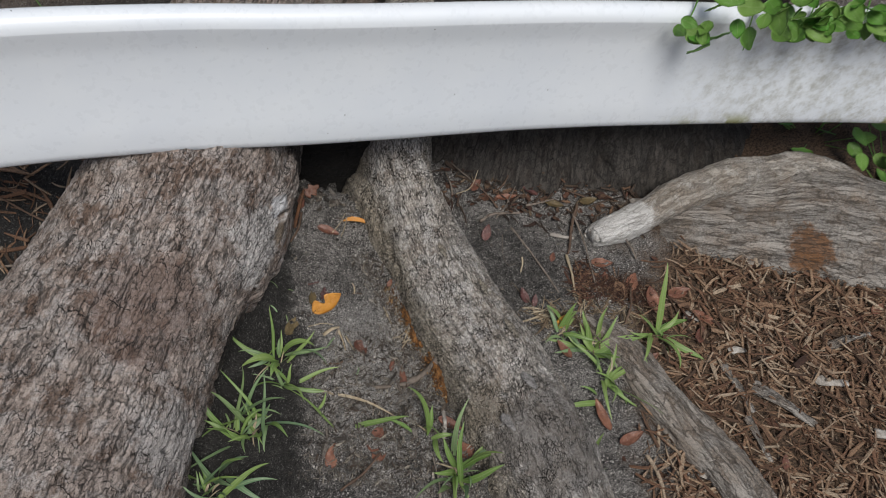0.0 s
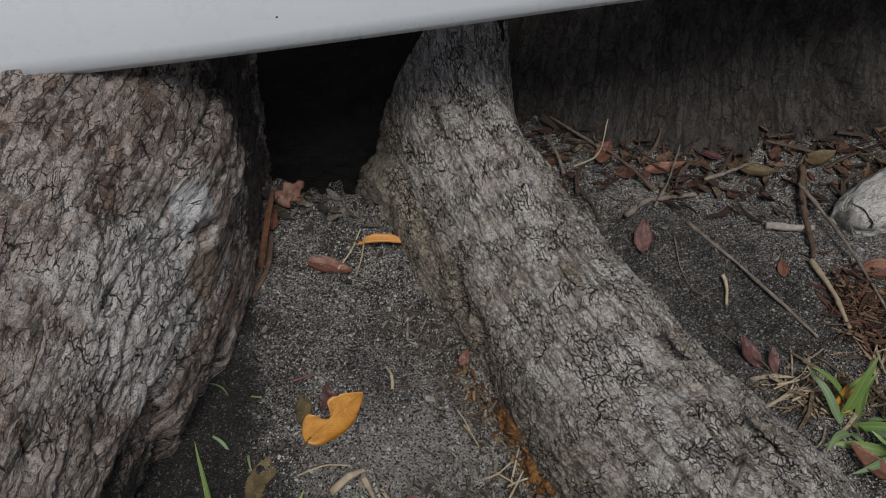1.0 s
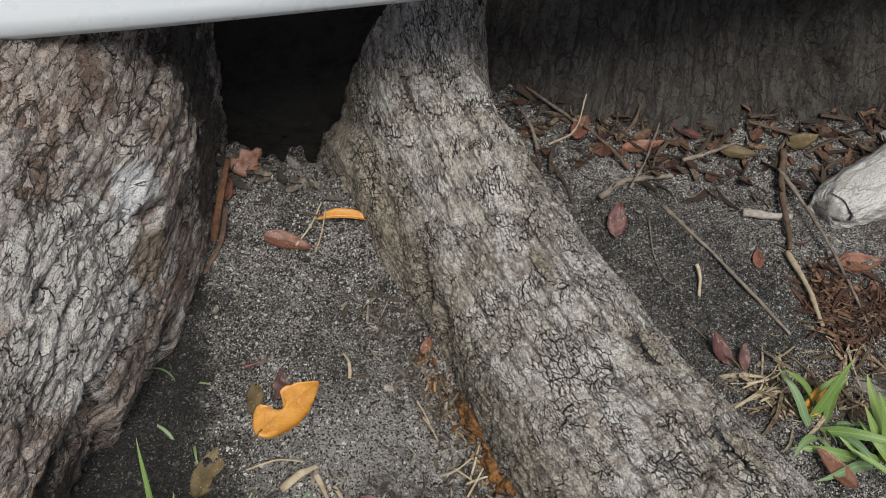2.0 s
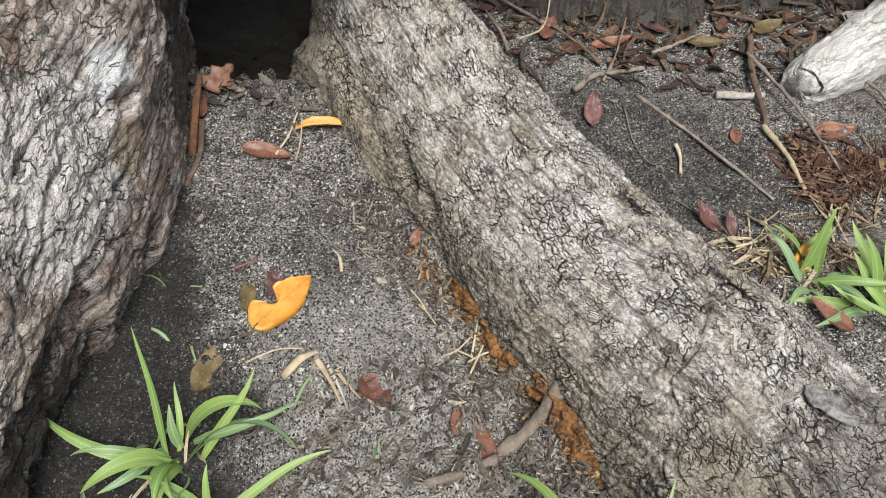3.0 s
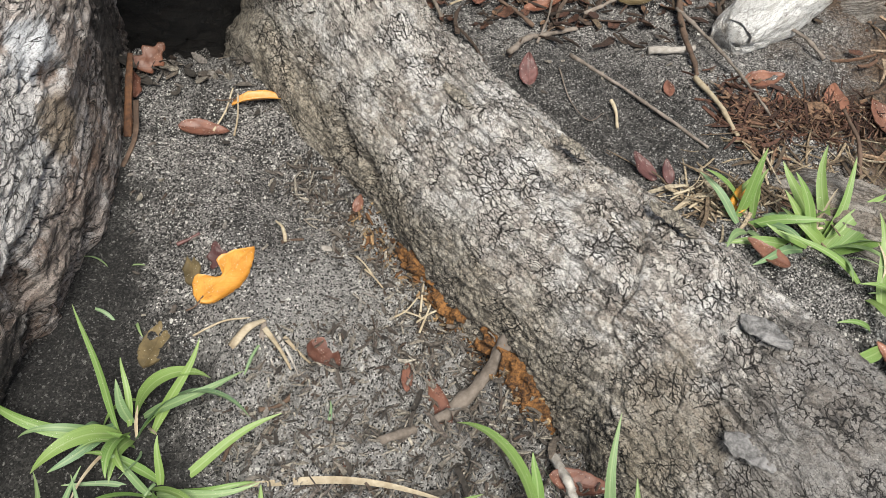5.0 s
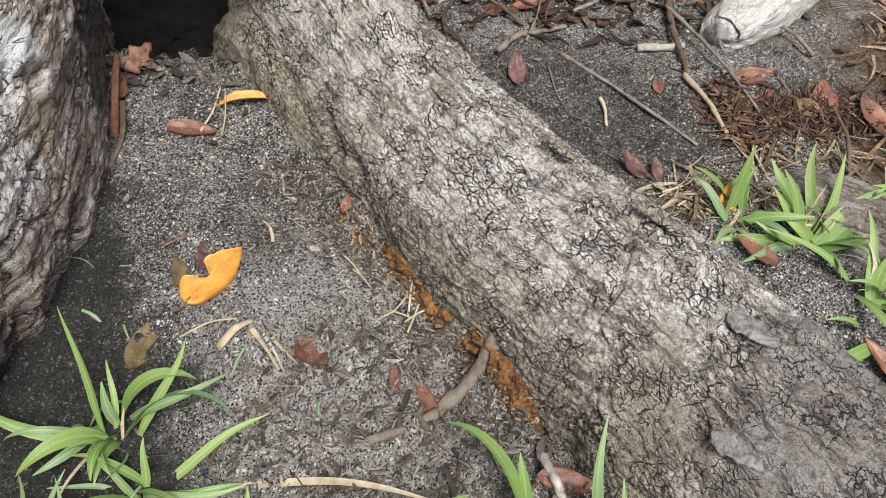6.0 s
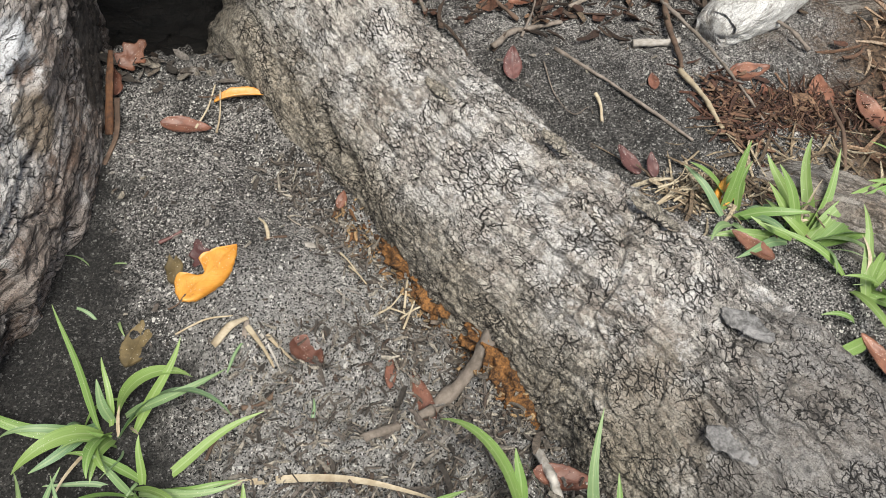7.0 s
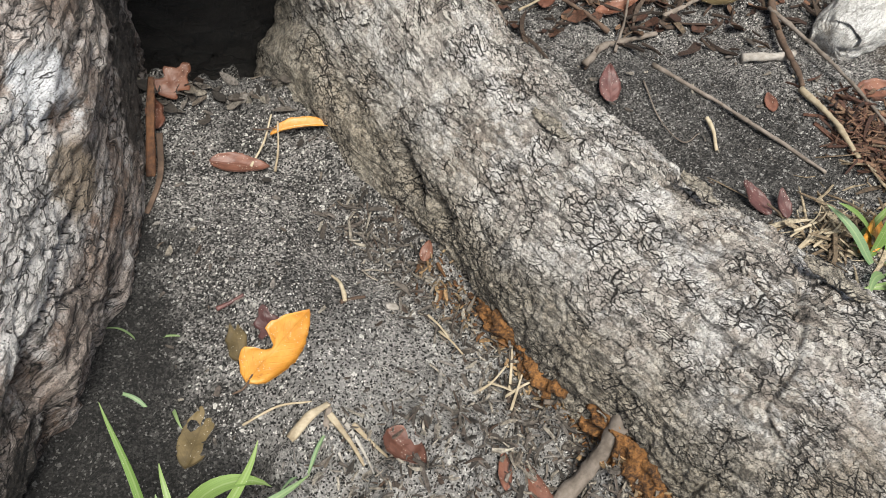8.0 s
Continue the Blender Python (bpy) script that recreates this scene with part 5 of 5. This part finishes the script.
shreds("straw_litter", "dry straw and bark litter on soil", 900, anywhere(-1.1, -0.62, 0.6, 1.35), (0.015, 0.09), 0.002, CHIPS, 9, 16, "litter", 0.06)
shreds("sand_litter", "scattered fine chips on sand", 260, anywhere(-0.28, 0.36, 0.86, 1.26), (0.002, 0.010), 0.0012, CRUMBS, 10, 14, "litter", 0.35)
flat_bits("leaf_litter", "dark scraps of bark at the lip of the hollow", 60, lambda rng: (rng.uniform(-0.29, -0.16), 1.225 + rng.gauss(0, 0.012)), (0.003, 0.010), CRUMBS, 13, 30)
flat_bits("leaf_litter", "torn brown leaves under the trunk", 170, anywhere(-0.02, 0.45, 1.26, 1.42), (0.004, 0.013), RUSTY, 11)
flat_bits("leaf_litter", "torn russet leaf scraps on mulch", 120, anywhere(0.26, 1.1, 0.5, 1.22), (0.006, 0.018), RUSTY, 12)


def sand_grains():
    rng = random.Random(21)
    verts, faces = [], []
    for _ in range(9000):
        x, y = rng.uniform(-0.30, 0.36), rng.uniform(0.80, 1.28)
        if on_root(x, y) or x < -0.23 and rng.random() < 0.93:
            continue
        r = rng.uniform(0.0003, 0.0009)
        base = len(verts)
        verts += [(x + r * a, y + r * b, r * c) for a, b, c in ((1, 0.2, 0.1), (-0.3, 1, 0.2), (-0.9, -0.4, 0.1), (0.2, -1, 0.3), (0.1, 0.1, 1.1))]
        faces += [(base, base + 1, base + 4), (base + 1, base + 2, base + 4), (base + 2, base + 3, base + 4), (base + 3, base, base + 4)]
    v = np.array(verts)
    v[:, 2] += ground_z(v[:, 0], v[:, 1]) + 0.0002
    return tagged(new("sand_grains", mesh_of("sand_grains", v, faces, GRAINS, smooth_faces=False)), "loose pale and dark grains on the sand", "sand", kind="stuff")


sand_grains()

# ---- vine over the hull's rim ----


def vine():
    rng = random.Random(8)
    thing = tagged(new("vine"), "green vine with oval leaves trailing over the white rim", "vine")
    shapes = [leaf_mesh("leaf", 0.036 * s, 0.027 * s, VINE_GREEN, 0.12, 0.25, 0.05, seed=k, steps=12, ribs=7) for k, s in enumerate((0.8, 1.0, 1.25, 1.5))]
    for k in range(5):
        x = 0.30 + 0.11 * k
        y = 1.305 + 0.26 * (x - 0.3)
        rows = [(x + 0.05, y + 0.16, 0.56, 0.0016, 0.0016), (x + 0.02, y + 0.06, 0.545, 0.0015, 0.0015), (x, y - 0.005, 0.515, 0.0013, 0.0013), (x - 0.01 + 0.02 * (k % 2), y - 0.020, 0.50 - 0.02 - 0.03 * (k % 3 == 1), 0.0010, 0.0010)]
        part("stem", limb("stem", rows, 22, 6, VINE_GREEN, lambda u, v, a: 0 * u, 2.0, 0.0, 6.283, upright=False, lid=True), thing)
    for k in range(200):
        x = rng.uniform(0.27, 0.95)
        edge = 1.285 + 0.26 * (x - 0.3)
        if k < 120:
            y, z = edge - 0.012 - rng.random() * 0.03, 0.57 - rng.random() ** 0.8 * (0.10 if x < 0.42 else 0.065)
            m = pose(x, y, z, rng.uniform(20, 75), rng.uniform(-30, 30), rng.uniform(200, 340))
        else:
            back = rng.random() * 0.22
            m = pose(x, edge + 0.03 + back, 0.53 + 0.1 * back + rng.uniform(-0.012, 0.04), rng.uniform(-10, 45), rng.uniform(-25, 25), rng.uniform(0, 360))
        ob = part("leaf", rng.choice(shapes), thing)
        ob.matrix_basis = m
    return thing


vine()


def weed(x, y, count, seed, spread):
    rng = random.Random(seed)
    thing = tagged(new("weed"), "low green broad-leaved weed on soil", "weed", "weeds")
    z = float(ground_z(x, y))
    for k in range(count):
        ob = part("leaf", leaf_mesh("leaf", 0.05, 0.034, VINE_GREEN, 0.15, 0.2, 0.05, seed=k, steps=12, ribs=7), thing)
        px, py, pz = x + rng.gauss(0, spread), y + rng.gauss(0, spread), z + rng.uniform(0.01, 0.10)
        ob.matrix_basis = pose(px, py, pz, rng.uniform(0, 50), rng.uniform(-20, 20), rng.uniform(0, 360))
        part("stem", limb("stem", [(x + 0.3 * (px - x), y + 0.3 * (py - y), z - 0.01, 0.0012, 0.0012), (px, py, pz, 0.001, 0.001)], 6, 5, VINE_GREEN, lambda u, v, a: 0 * u, 2.0, 0.0, 6.283, upright=False, lid=True), thing)


weed(0.86, 1.62, 16, 1, 0.07)
weed(1.05, 1.50, 14, 2, 0.06)
weed(-0.98, 1.75, 22, 3, 0.10)
